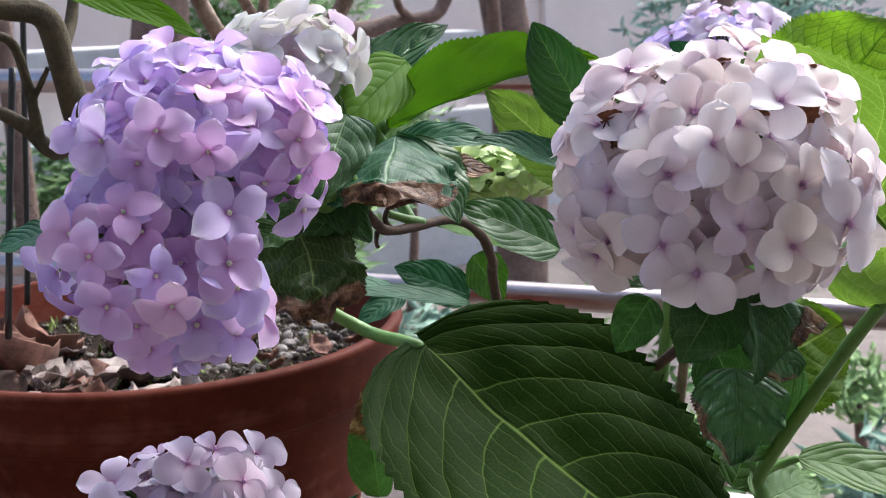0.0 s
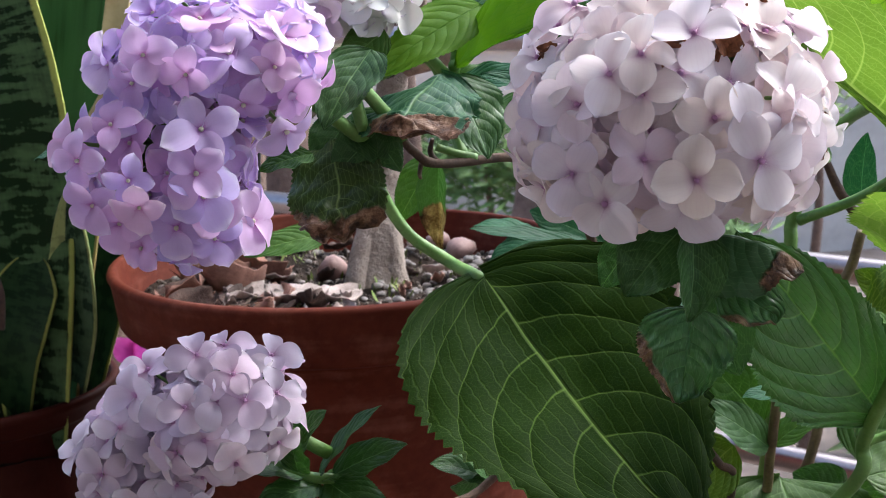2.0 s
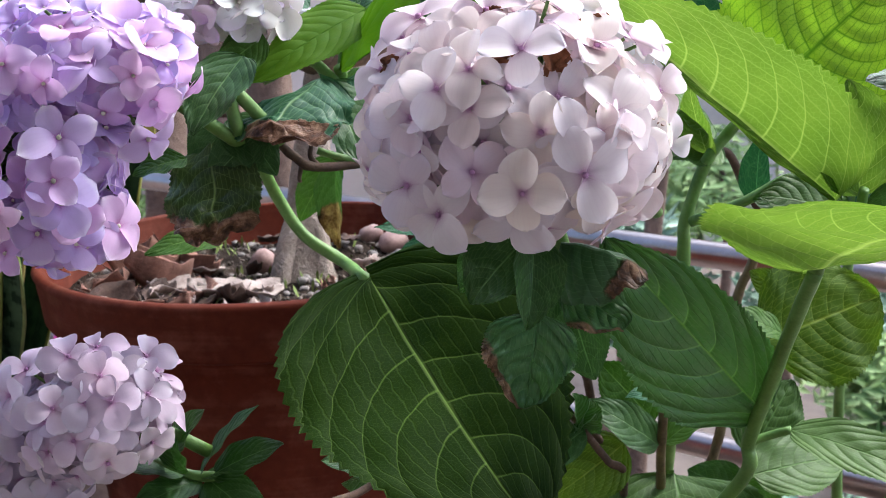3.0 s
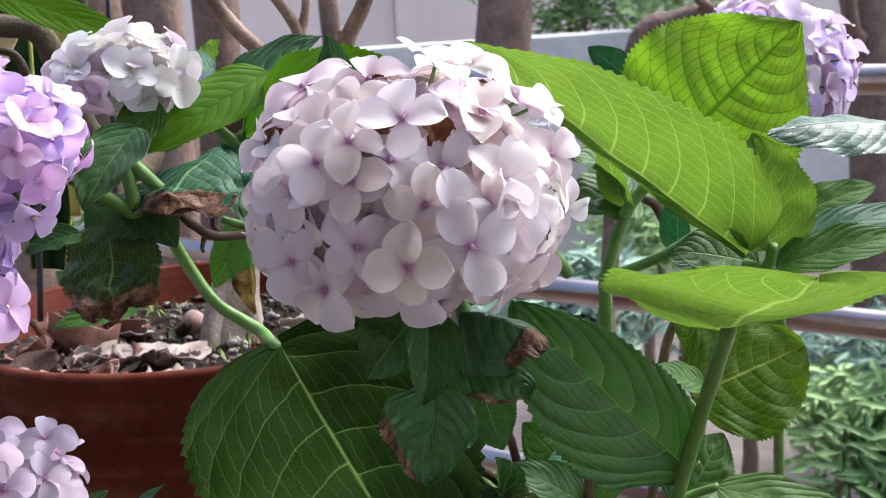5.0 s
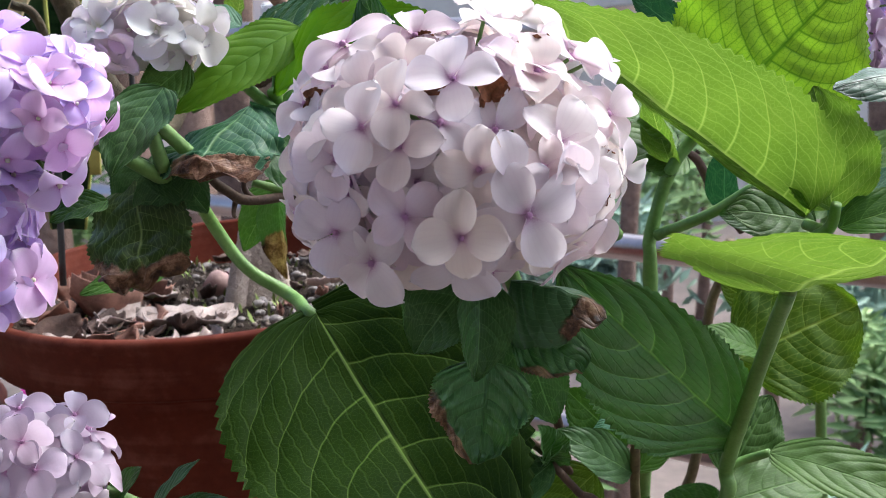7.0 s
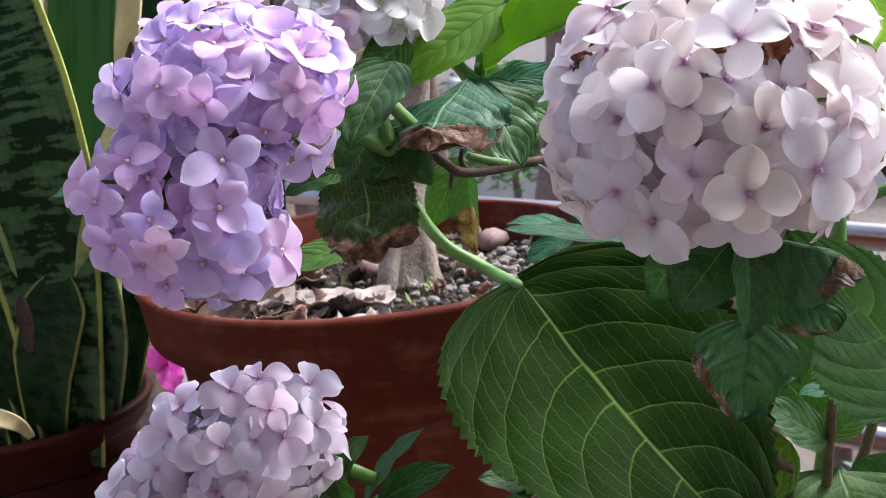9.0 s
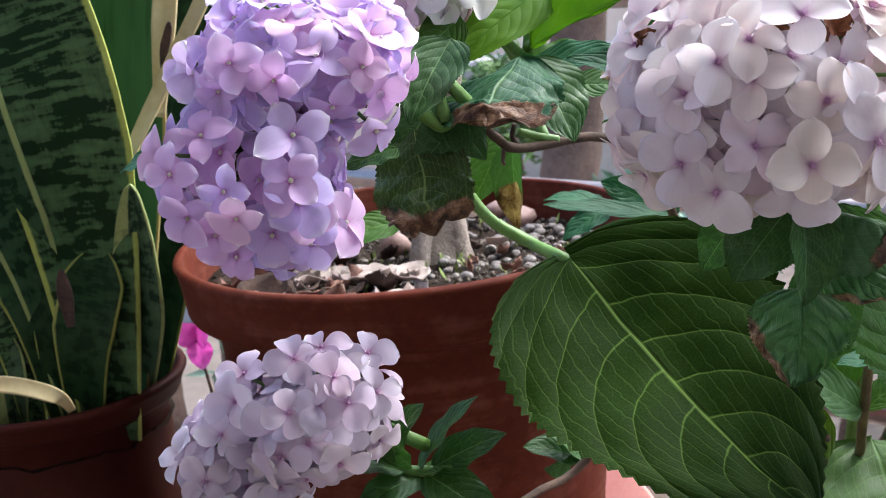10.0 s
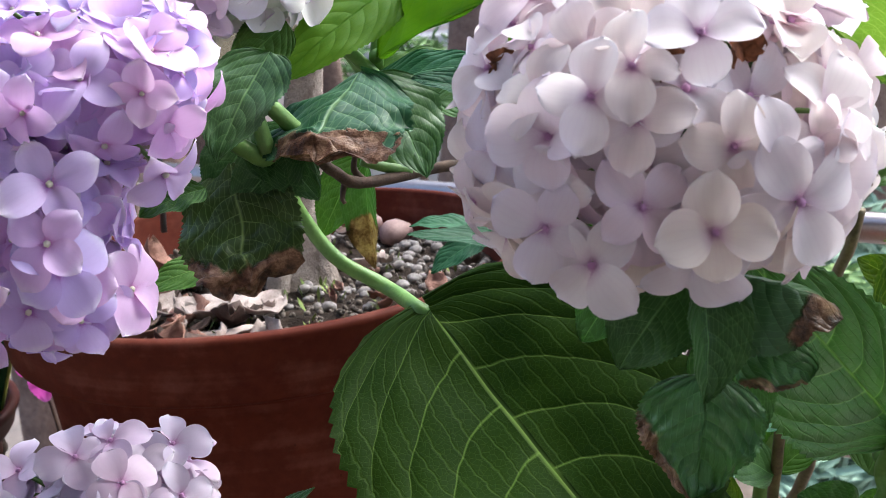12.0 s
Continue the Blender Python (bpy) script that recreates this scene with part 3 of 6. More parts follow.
def fill_head(head, count, size, stalk_from, facing=(0, 0, 1), skirt=-0.8, loose=0.08, apart=0.72):
    """Closes the head with florets between and behind those already set, and carries it on a stem."""
    h = HEADS[head]
    rnd, origin, facing = h["rnd"], h["origin"], Vector(facing).normalized()
    first = list(h["placed"])
    total = sum(r.x * r.y + r.y * r.z + r.x * r.z for _, r, _ in h["lobes"])

    def inside(p, skip, k):
        for i, (c, r, rot) in enumerate(h["lobes"]):
            if i != skip:
                q = rot.transposed() @ (p - c)
                if (q.x / r.x) ** 2 + (q.y / r.y) ** 2 + (q.z / r.z) ** 2 < k:
                    return True
        return False

    for i, (c, r, rot) in enumerate(h["lobes"]):
        here = int(count * (r.x * r.y + r.y * r.z + r.x * r.z) / total)
        for layer, share, num in ((1.0, 1.0, here), (0.82, 0.95, int(here * 1.05))):
            for k in range(num):
                e = 1 - 2 * (k + 0.5) / num
                a = k * 2.399963 + h["seed"] + layer * 3
                d = Vector((math.sqrt(1 - e * e) * math.cos(a), math.sqrt(1 - e * e) * math.sin(a), e))
                d = (d + Vector([rnd.uniform(-1, 1) for _ in range(3)]) * 0.13).normalized()
                local = Vector((d.x * r.x, d.y * r.y, d.z * r.z)) * layer * rnd.uniform(1.0 - loose, 1.02 + loose * 0.8)
                p = c + rot @ local
                if inside(p, i, 0.72) or (rot @ d).dot(facing) < skirt:
                    continue
                if layer == 1.0 and any((p - q).length < apart * s for q, s in first):
                    continue
                out = (rot @ Vector((d.x / r.x, d.y / r.y, d.z / r.z))).normalized()
                out = out + facing * 0.18 + Vector([rnd.uniform(-1, 1) for _ in range(3)]) * (0.12 + loose)
                set_floret(head, rnd.choice(h["cupped"]), p, out, rnd.uniform(0, 360), size * share * rnd.uniform(0.86, 1.16))
    part("flower_stalk", h["core"], STEM_GREEN, head, "pale green branching flower stalks")
    stem(h["parent"], [stalk_from, (Vector(stalk_from) * 0.45 + origin * 0.55) + Vector((0, 0, 0.004)), origin], 0.0034, 0.0026, STEM_GREEN, "stem", 0.06)


def wither(head, at, size, seed):
    """A tuft of browned, shrivelled sepals on a head."""
    r = random.Random(seed)
    p = Vector(at) - HEADS[head]["origin"]
    p += p.normalized() * 0.0015
    for k in range(4):
        d = Vector((r.uniform(-1, 1), r.uniform(-0.9, 0.1), r.uniform(-0.4, 1))).normalized()
        bm = blade(p - d * size * 0.3, p + d * size * 0.8, (d.z, d.x - 0.5, d.y), size * 1.1, 0.2, 0.9, teeth=6, ruffle=0.10, crumple=0.5)
        part("dry_petal", bm, DRY_PETAL, head, "shrivelled rust-brown petal")


def flower_head(parent, lobes, count, size, petals, eye, seed, label, stalk_from, cup=0.25, loose=0.08):
    head = start_head(parent, lobes, petals, eye, seed, label, cup)
    fill_head(head, count, size, stalk_from, loose=loose)


# ---- setting ----
def slab(name, size, centre, mat, label, kind="structure", category="", bevel=0.0):
    bm = bmesh.new()
    bmesh.ops.create_cube(bm, size=1, matrix=Matrix.Diagonal((*size, 1)))
    if bevel:
        bmesh.ops.bevel(bm, geom=bm.edges[:], offset=bevel, segments=2, affect="EDGES")
    ob = new(name, mesh_of(name, bm, mat, smooth=False))
    ob.location = centre
    return tagged(ob, label, category or name.split("_")[0], kind=kind)


slab("floor", (3.4, 3.1, 0.12), (0.0, -1.25, -0.61), TILE_DARK, "dark tiled balcony floor", category="floor")
# walls and ceiling out of view, added to block and bounce the daylight
slab("wall_back", (3.6, 0.12, 3.2), (0, -2.86, 0.95), ROOM_UNSEEN, "unseen plain wall added behind the balcony to shape the light", category="wall")
slab("wall_left", (0.12, 2.2, 3.2), (-1.75, -1.7, 0.95), ROOM_UNSEEN, "unseen plain side wall added to shape the light", category="wall")
slab("ceiling", (3.6, 2.45, 0.12), (0, -1.575, 2.15), ROOM_UNSEEN, "unseen plain ceiling added to hold back light from overhead", category="ceiling")
slab("wall_right", (0.12, 0.7, 3.2), (1.75, -2.45, 0.95), ROOM_UNSEEN, "unseen plain side wall added to shape the light", category="wall")
slab("ground", (600, 600, 0.2), (0, 200, -1.3), PAVING, "pale dusty paved ground outside the balcony", category="ground")
slab("plant_bench", (1.05, 0.62, 0.03), (-0.155, -0.13, -0.015), WOOD, "low weathered wooden bench carrying the pots", "thing", "bench", 0.004)
for x, y in ((-0.64, -0.40), (0.33, -0.40), (-0.64, 0.14), (0.33, 0.14)):
    leg = slab("bench_leg", (0.04, 0.04, 0.52), (x, y, -0.29), WOOD, "", "", "leg", 0.003)
    for key in ("category", "kind", "label"):
        leg.pop(key, None)
    leg.parent = bpy.data.objects["plant_bench"]
    leg.location = (x + 0.155, y + 0.13, -0.275)

# balcony railing: three level steel tubes with posts
railing = tagged(new("railing"), "round steel tube balcony railing with level bars", "railing")


def rail_point(x, z):
    return Vector((x, 0.55 - 0.8 * x, z))


for z in (0.40, 0.20, 0.012):
    stem(railing, [rail_point(-1.6, z), rail_point(-0.3, z), rail_point(0.6, z), rail_point(1.5, z)], 0.0125, 0.0125, STEEL, "rail", 0.0, segs=20)
for x in (-1.2, 1.3):
    stem(railing, [rail_point(x, -0.1), rail_point(x, 0.2), rail_point(x, 0.42)], 0.014, 0.014, STEEL, "post", 0.0, segs=20)


# ---- terracotta pot with the little tree ----
def flower_pot(name, at, rim_r, rim_z, foot_r, band, mat, label, thick=0.007):
    """Round pot with a proud rim band, hollow."""
    ob = tagged(new(name), label, "flower pot")
    ob.location = at
    h = rim_z
    step = rim_r - 0.019
    wall = [(0.0, 0.004), (foot_r - 0.004, 0.004), (foot_r - 0.001, 0.0), (foot_r, 0.003)]
    body_top = h - band
    r_top = foot_r + (step - foot_r) * (body_top / h)
    wall += [(foot_r + (r_top - foot_r) * k / 6, body_top * k / 6) for k in range(1, 7)]
    rim_low = rim_r - 0.005
    wall += [(rim_low - 0.002, body_top + 0.001), (rim_low, body_top + 0.004), (rim_low + 0.002, body_top + band * 0.5), (rim_r - 0.001, h - 0.008), (rim_r + 0.001, h - 0.004), (rim_r, h - 0.0012), (rim_r - 0.002, h)]
    wall += [(rim_r - thick + 0.001, h), (rim_r - thick, h - 0.002), (rim_r - thick - 0.002, h - band), (r_top - thick, body_top - 0.01), (foot_r - thick, 0.012), (0.0, 0.012)]
    bm = bmesh.new()
    lathe(bm, wall, 128, 0.0)
    bmesh.ops.remove_doubles(bm, verts=bm.verts, dist=1e-5)
    part("pot_wall", bm, mat, ob)
    return ob


def soil_disc(parent, r, z, seed):
    bm = bmesh.new()
    rings = []
    for i in range(0, 41):
        rr = r * i / 40
        ring = []
        for k in range(96 if i else 1):
            a = 2 * math.pi * k / 96
            x, y = rr * math.cos(a), rr * math.sin(a)
            ring.append(bm.verts.new((x, y, z + 0.008 * noise.noise(Vector((x * 22, y * 22, seed))) + 0.004 * noise.noise(Vector((x * 90, y * 90, seed))))))
        rings.append(ring)
    for k in range(96):
        bm.faces.new((rings[0][0], rings[1][k], rings[1][(k + 1) % 96]))
    for lo, hi in zip(rings[1:], rings[2:]):
        for k in range(96):
            bm.faces.new((lo[k], hi[k], hi[(k + 1) % 96], lo[(k + 1) % 96]))
    return part("soil", bm, SOIL, parent, "dark crumbly potting soil")


POT = (0.0, 0.03, 0.0)
main_pot = flower_pot("flower_pot", POT, 0.172, 0.272, 0.125, 0.042, TERRACOTTA, "large terracotta-coloured pot with a thick rim, on a wooden bench")
soil_disc(main_pot, 0.158, 0.240, 3)


# ---- outside: pale wall, planter, trees and shrubs ----
def wall_panels():
    ob = tagged(new("house_wall"), "pale pinkish rendered house wall with shallow panels", "house")
    for k in range(12):
        bm = bmesh.new()
        bmesh.ops.create_cube(bm, size=1, matrix=Matrix.Diagonal((2.0, 0.2, 5.0, 1)))
        bmesh.ops.bevel(bm, geom=bm.edges[:], offset=0.015, segments=1, affect="EDGES")
        p = part("wall_panel", mesh_of("wall_panel", bm, RENDER_PINK, smooth=False), None, ob)
        p.location = (-11 + 2 * k, 9.0 + 0.06 * (k % 2), 1.2)
    return ob


wall_panels()


def ledge(name, centre, size, mat, turn, label, category):
    ob = slab(name, size, centre, mat, label, "thing", category, 0.01)
    ob.rotation_euler = (0, 0, radians(turn))
    return ob


ledge("garden_wall", (1.6, 6.4, -0.75), (3.4, 0.25, 0.95), CONCRETE, 12, "low grey concrete garden wall", "wall")
ledge("step", (-2.2, 5.2, -1.05), (2.2, 0.6, 0.3), CONCRETE, -8, "pale concrete step outside", "step")


def foliage(parent, centre, radii, count, size, mat, seed, narrow=0.3):
    """Crown of many single leaves with an uneven outline."""
    r = random.Random(seed)
    bm = bmesh.new()
    for k in range(count):
        d = Vector([r.gauss(0, 1) for _ in range(3)]).normalized() * (r.random() ** 0.45)
        d *= 0.75 + 0.6 * noise.noise(d * 2.1 + Vector((seed, 0, 0)))
        p = Vector((d.x * radii[0], d.y * radii[1], d.z * radii[2]))
        a = Vector([r.gauss(0, 1) for _ in range(3)]).normalized()
        a.z = a.z * 0.6 + 0.1
        s = a.orthogonal().normalized() * size * narrow * 0.5
        l = size * r.uniform(0.6, 1.3)
        up = a.cross(s).normalized() * size * 0.06
        v = [bm.verts.new(p + q) for q in (a * 0, a * l * 0.45 + s + up, a * l, a * l * 0.45 - s + up, a * l * 0.45 - up)]
        bm.faces.new((v[0], v[1], v[2], v[4]))
        bm.faces.new((v[0], v[4], v[2], v[3]))
    ob = part("crown", bm, mat, parent)
    ob.location = centre
    return ob


def garden_tree(x, y, lean, r0, mat, crowns, seed, label):
    """Tree outside: leaning trunk with limbs, and clumps of foliage."""
    ob = tagged(new("tree"), label, "tree")
    ob.location = (x, y, -1.2)
    top = Vector((lean[0], lean[1], 4.6))
    stem(ob, [(0, 0, 0), top * 0.3 + Vector((0.06, 0, 0)), top * 0.6 - Vector((0.08, 0, 0)), top], r0, r0 * 0.6, mat, "trunk", 0.25, segs=16)
    r = random.Random(seed)
    for k in range(4):
        b = top * r.uniform(0.28, 0.7)
        e = b + Vector((r.uniform(-1.2, 1.2), r.uniform(-0.4, 0.4), r.uniform(0.3, 1.1)))
        stem(ob, [b, (b + e) / 2 + Vector((0, 0, -0.12)), e], r0 * 0.42, r0 * 0.16, mat, "limb", 0.25, segs=10)
    for k, (cx, cy, cz, rad, n) in enumerate(crowns):
        foliage(ob, (cx, cy, cz), (rad, rad * 0.8, rad * 0.75), n, 0.17, GARDEN_LEAF, seed + k, 0.32)
    return ob


def garden_bush(x, y, z, rad, n, mat, seed, label, size=0.11, narrow=0.2):
    ob = tagged(new("bush"), label, "bush", "bushes outside")
    ob.location = (x, y, -1.2)
    foliage(ob, (0, 0, z + 1.2), (rad, rad * 0.8, rad * 0.8), n, size, mat, seed, narrow)
    stem(ob, [(0, 0, 0), (0.03, 0, (z + 1.2) * 0.5), (0, 0, z + 1.2)], 0.03, 0.012, BARK_FAR, "stem", 0.2)
    return ob


garden_tree(-0.55, 3.2, (-0.5, 0.2), 0.10, BARK_FAR, [(-0.8, 0.5, 3.6, 0.9, 500)], 3, "brown-barked tree outside the railing")
garden_tree(0.30, 4.4, (0.5, 0.3), 0.13, BARK_FAR, [(0.9, 0.4, 3.8, 1.0, 500)], 5, "brown-barked leaning tree outside the railing")
garden_tree(2.1, 4.6, (-0.3, 0.2), 0.12, BARK_FAR, [(0.2, 0.5, 3.4, 1.0, 600), (1.0, 0.2, 2.4, 0.6, 400)], 7, "brown-barked tree with light green leaves outside")
garden_tree(-2.6, 5.2, (0.3, 0.2), 0.12, BARK_FAR, [(0.2, 0.3, 3.2, 1.0, 500)], 9, "brown-barked tree by the pale wall")
for k, (x, y, z, rad, n) in enumerate(((0.55, 2.6, -0.42, 0.30, 260), (1.35, 2.1, -0.75, 0.34, 320), (0.95, 1.7, -0.85, 0.22, 200), (2.1, 3.0, -0.5, 0.45, 420), (-0.4, 2.6, -0.55, 0.34, 300), (0.2, 5.4, -0.45, 0.5, 420), (3.2, 4.6, 0.1, 0.7, 600), (-1.4, 4.2, -0.5, 0.5, 420), (1.75, 1.6, -0.95, 0.2, 160), (0.15, 1.9, -0.75, 0.28, 260), (4.6, 6.4, 0.4, 0.9, 600), (1.2, 7.4, 0.3, 0.7, 500))):
    garden_bush(x, y, z, rad, n * 3, GARDEN_LEAF if k % 2 else GARDEN_BLUE, 20 + k, "narrow-leaved green bush outside the railing")


# bright bush clumps and a bent brown limb seen past the railing
for k, (at, rad, n) in enumerate((((0.9606, 4.0000, -0.5510), 0.34, 1300), ((1.5977, 6.5000, 0.3464), 0.42, 1500), ((1.5279, 3.2000, -0.8460), 0.26, 900), ((1.2673, 2.6000, -0.7791), 0.20, 700), ((1.8193, 5.5000, -0.1726), 0.30, 900), ((1.2762, 5.5000, -0.7620), 0.40, 1200), ((1.2146, 4.5000, -0.4599), 0.30, 900))):
    garden_bush(at[0], at[1], at[2], rad, n // 3, GARDEN_BRIGHT if k != 2 else GARDEN_BLUE, 60 + k, "light green leafy bush in the garden")
for k, (at, rad, n) in enumerate((((2.2994, 2.4000, -0.7725), 0.22, 900), ((2.0828, 2.0000, -0.8852), 0.2, 800), ((1.8830, 2.1000, -0.9749), 0.2, 800), ((1.0031, 2.6000, -0.5155), 0.16, 500), ((1.3662, 2.9000, -0.8451), 0.26, 900), ((1.6118, 3.4000, -0.7872), 0.26, 900))):
    garden_bush(at[0], at[1], at[2], rad, n // 4, GARDEN_BLUE if k % 2 else GARDEN_BRIGHT, 90 + k, "bluish narrow-leaved bush low in the garden", 0.10, 0.24)
bent = tagged(new("tree"), "bent brown bare-limbed tree outside the railing", "tree")
spot = Vector((0.6628, 2.2000, 0.2875))
stem(bent, [(spot.x - 0.12, spot.y, -1.2), (spot.x - 0.08, spot.y, -0.4), tuple(spot), (0.7778, 2.2000, 0.3817), (0.8625, 2.2000, 0.3950), (0.9269, 2.2000, 0.4148), (0.9574, 2.2000, 0.4870), (0.9893, 2.2000, 0.6182)], 0.024, 0.014, BARK_FAR, "trunk", 0.3, segs=14)
stem(bent, [(0.8625, 2.2000, 0.3950), (0.8080, 2.1500, 0.4405), (0.8113, 2.1000, 0.5429)], 0.012, 0.008, BARK_FAR, "limb", 0.3)
dark_tree = tagged(new("tree"), "dark brown straight tree trunk outside the railing", "tree")
spot = Vector((1.9323, 2.6000, 0.3878))
stem(dark_tree, [(spot.x, spot.y, -1.2), (spot.x + 0.01, spot.y, -0.2), tuple(spot), (spot.x + 0.02, spot.y, spot.z + 1.2)], 0.038, 0.032, BARK_FAR, "trunk", 0.2, segs=14)
for q in ((-0.5, 0.3, 0.5), (0.5, 0.2, 0.6)):
    stem(dark_tree, [tuple(spot + Vector((0, 0, 0.7))), tuple(spot + Vector((q[0] * 0.5, q[1] * 0.5, 0.95))), tuple(spot + Vector((q[0], q[1], 0.7 + q[2])))], 0.016, 0.008, BARK_FAR, "limb", 0.2)
# dark trunks standing close together behind the railing
old = tagged(new("tree"), "dark brown weathered tree trunk behind the railing", "tree")
stem(old, [(-0.463, 2.3, -1.2), (-0.453, 2.3, -0.4), (-0.443, 2.3, 0.408), (-0.413, 2.3, 1.908)], 0.06, 0.042, BARK_FAR, "trunk", 0.3, segs=16)
stem(old, [(-0.431, 2.3, 0.958), (-0.193, 2.4, 1.258), (-0.043, 2.5, 1.908)], 0.024, 0.012, BARK_FAR, "limb", 0.3)
old = tagged(new("tree"), "dark brown weathered tree trunk behind the railing", "tree")
stem(old, [(-0.640, 2.6, -1.2), (-0.655, 2.6, -0.4), (-0.670, 2.6, 0.411), (-0.715, 2.6, 1.911)], 0.08, 0.056, BARK_FAR, "trunk", 0.3, segs=16)
stem(old, [(-0.688, 2.6, 0.961), (-0.420, 2.7, 1.261), (-0.270, 2.8000000000000003, 1.911)], 0.032, 0.016, BARK_FAR, "limb", 0.3)
old = tagged(new("tree"), "dark brown weathered tree trunk behind the railing", "tree")
stem(old, [(-0.472, 3.0, -1.2), (-0.447, 3.0, -0.4), (-0.422, 3.0, 0.376), (-0.347, 3.0, 1.876)], 0.085, 0.059, BARK_FAR, "trunk", 0.3, segs=16)
stem(old, [(-0.392, 3.0, 0.926), (-0.172, 3.1, 1.226), (-0.022, 3.2, 1.876)], 0.034, 0.017, BARK_FAR, "limb", 0.3)
old = tagged(new("tree"), "dark brown weathered tree trunk behind the railing", "tree")
stem(old, [(-0.017, 2.9, -1.2), (-0.047, 2.9, -0.4), (-0.077, 2.9, 0.356), (-0.167, 2.9, 1.856)], 0.035, 0.025, BARK_FAR, "trunk", 0.3, segs=16)
stem(old, [(-0.113, 2.9, 0.906), (0.173, 3.0, 1.206), (0.323, 3.1, 1.856)], 0.014, 0.007, BARK_FAR, "limb", 0.3)
old = tagged(new("tree"), "dark brown weathered tree trunk behind the railing", "tree")
stem(old, [(-0.871, 2.4, -1.2), (-0.861, 2.4, -0.4), (-0.851, 2.4, 0.433), (-0.821, 2.4, 1.933)], 0.07, 0.049, BARK_FAR, "trunk", 0.3, segs=16)
stem(old, [(-0.839, 2.4, 0.983), (-0.601, 2.5, 1.283), (-0.451, 2.6, 1.933)], 0.028, 0.014, BARK_FAR, "limb", 0.3)
parapet = (0.9363, 6.5000, 0.0962)
ledge("parapet", parapet, (3.4, 0.35, 0.16), CONCRETE, 9, "pale grey concrete parapet before the house wall", "parapet")
low = slab("garden_wall", (3.2, 0.25, parapet[2] + 1.2 - 0.08), (parapet[0], parapet[1], (parapet[2] - 0.08 - 1.2) / 2), RENDER_PINK, "pinkish rendered low wall under the parapet", "thing", "wall")
low.rotation_euler = (0, 0, radians(9))


# ---- hydrangea: one shrub with its heads, stems and leaves ----
shrub = tagged(new("hydrangea_shrub"), "leafy hydrangea shrub with large pastel mophead flowers", "hydrangea")

white_head = start_head(shrub, [((0.168, -0.432, 0.4215), (0.053, 0.051, 0.042), (0, 0, 0))], [PETAL_WHITE], EYE, 11, "full white mophead with a faint pink blush and browned hearts", 0.25, 0.2)
bloom(white_head, (0.1570, -0.4520, 0.4630), (-0.10, -0.55, 0.83), 20, 0.0148)
bloom(white_head, (0.1540, -0.4650, 0.4530), (-0.14, -0.71, 0.69), 131, 0.0148)
bloom(white_head, (0.1680, -0.4780, 0.4510), (0.01, -0.80, 0.60), 1, 0.0148)
bloom(white_head, (0.1500, -0.4810, 0.4450), (-0.16, -0.84, 0.52), 173, 0.0148)
bloom(white_head, (0.1500, -0.4830, 0.4320), (-0.18, -0.92, 0.34), 179, 0.0148)
bloom(white_head, (0.1630, -0.4800, 0.4380), (-0.05, -0.89, 0.45), -56, 0.0172)
bloom(white_head, (0.1800, -0.4760, 0.4340), (0.15, -0.90, 0.40), 39, 0.0148)
bloom(white_head, (0.2050, -0.4580, 0.4350), (0.51, -0.73, 0.46), -9, 0.0148)
bloom(white_head, (0.2200, -0.4400, 0.4310), (0.76, -0.50, 0.41), -53, 0.0148)
bloom(white_head, (0.2180, -0.4360, 0.4220), (0.86, -0.47, 0.21), 0, 0.0148)
bloom(white_head, (0.1940, -0.4830, 0.4220), (0.29, -0.94, 0.17), -14, 0.0148)
bloom(white_head, (0.1880, -0.4900, 0.4090), (0.20, -0.98, -0.03), 19, 0.0179)
bloom(white_head, (0.1500, -0.4840, 0.4100), (-0.19, -0.98, -0.04), 128, 0.0148)
bloom(white_head, (0.1270, -0.4720, 0.4040), (-0.46, -0.88, -0.14), 152, 0.0148)
bloom(white_head, (0.1670, -0.4890, 0.4030), (-0.00, -0.99, -0.13), 1, 0.0148)
bloom(white_head, (0.1390, -0.4840, 0.4390), (-0.26, -0.87, 0.43), 162, 0.0148)
bloom(white_head, (0.1410, -0.4680, 0.4480), (-0.27, -0.74, 0.61), 106, 0.0148)
bloom(white_head, (0.1180, -0.4490, 0.4200), (-0.74, -0.66, 0.15), -149, 0.0182)
bloom(white_head, (0.1842, -0.4870, 0.4192), (0.18, -0.98, 0.12), -166, 0.0148)
bloom(white_head, (0.1740, -0.4830, 0.4230), (0.08, -0.98, 0.19), 168, 0.0148)
bloom(white_head, (0.1380, -0.4760, 0.3940), (-0.31, -0.90, -0.29), -130, 0.0177)
bloom(white_head, (0.2090, -0.4660, 0.4110), (0.53, -0.85, -0.04), -60, 0.0148)
bloom(white_head, (0.2250, -0.4300, 0.4090), (0.91, -0.41, -0.10), -3, 0.0174)
bloom(white_head, (0.1321, -0.4350, 0.4605), (-0.37, -0.39, 0.84), 100, 0.0181)
bloom(white_head, (0.1110, -0.4360, 0.4040), (-0.90, -0.40, -0.17), -140, 0.0142)
bloom(white_head, (0.1140, -0.4340, 0.4130), (-0.93, -0.36, -0.01), 130, 0.0142)
bloom(white_head, (0.1200, -0.4350, 0.3940), (-0.83, -0.40, -0.39), -95, 0.0157)
bloom(white_head, (0.1180, -0.4400, 0.4420), (-0.74, -0.40, 0.54), -145, 0.0148)
bloom(white_head, (0.1260, -0.4380, 0.4530), (-0.61, -0.37, 0.70), 110, 0.0142)
bloom(white_head, (0.1290, -0.4510, 0.4480), (-0.59, -0.52, 0.62), 106, 0.0142)
wither(white_head, (0.1543, -0.4520, 0.4577), 0.01, 0)
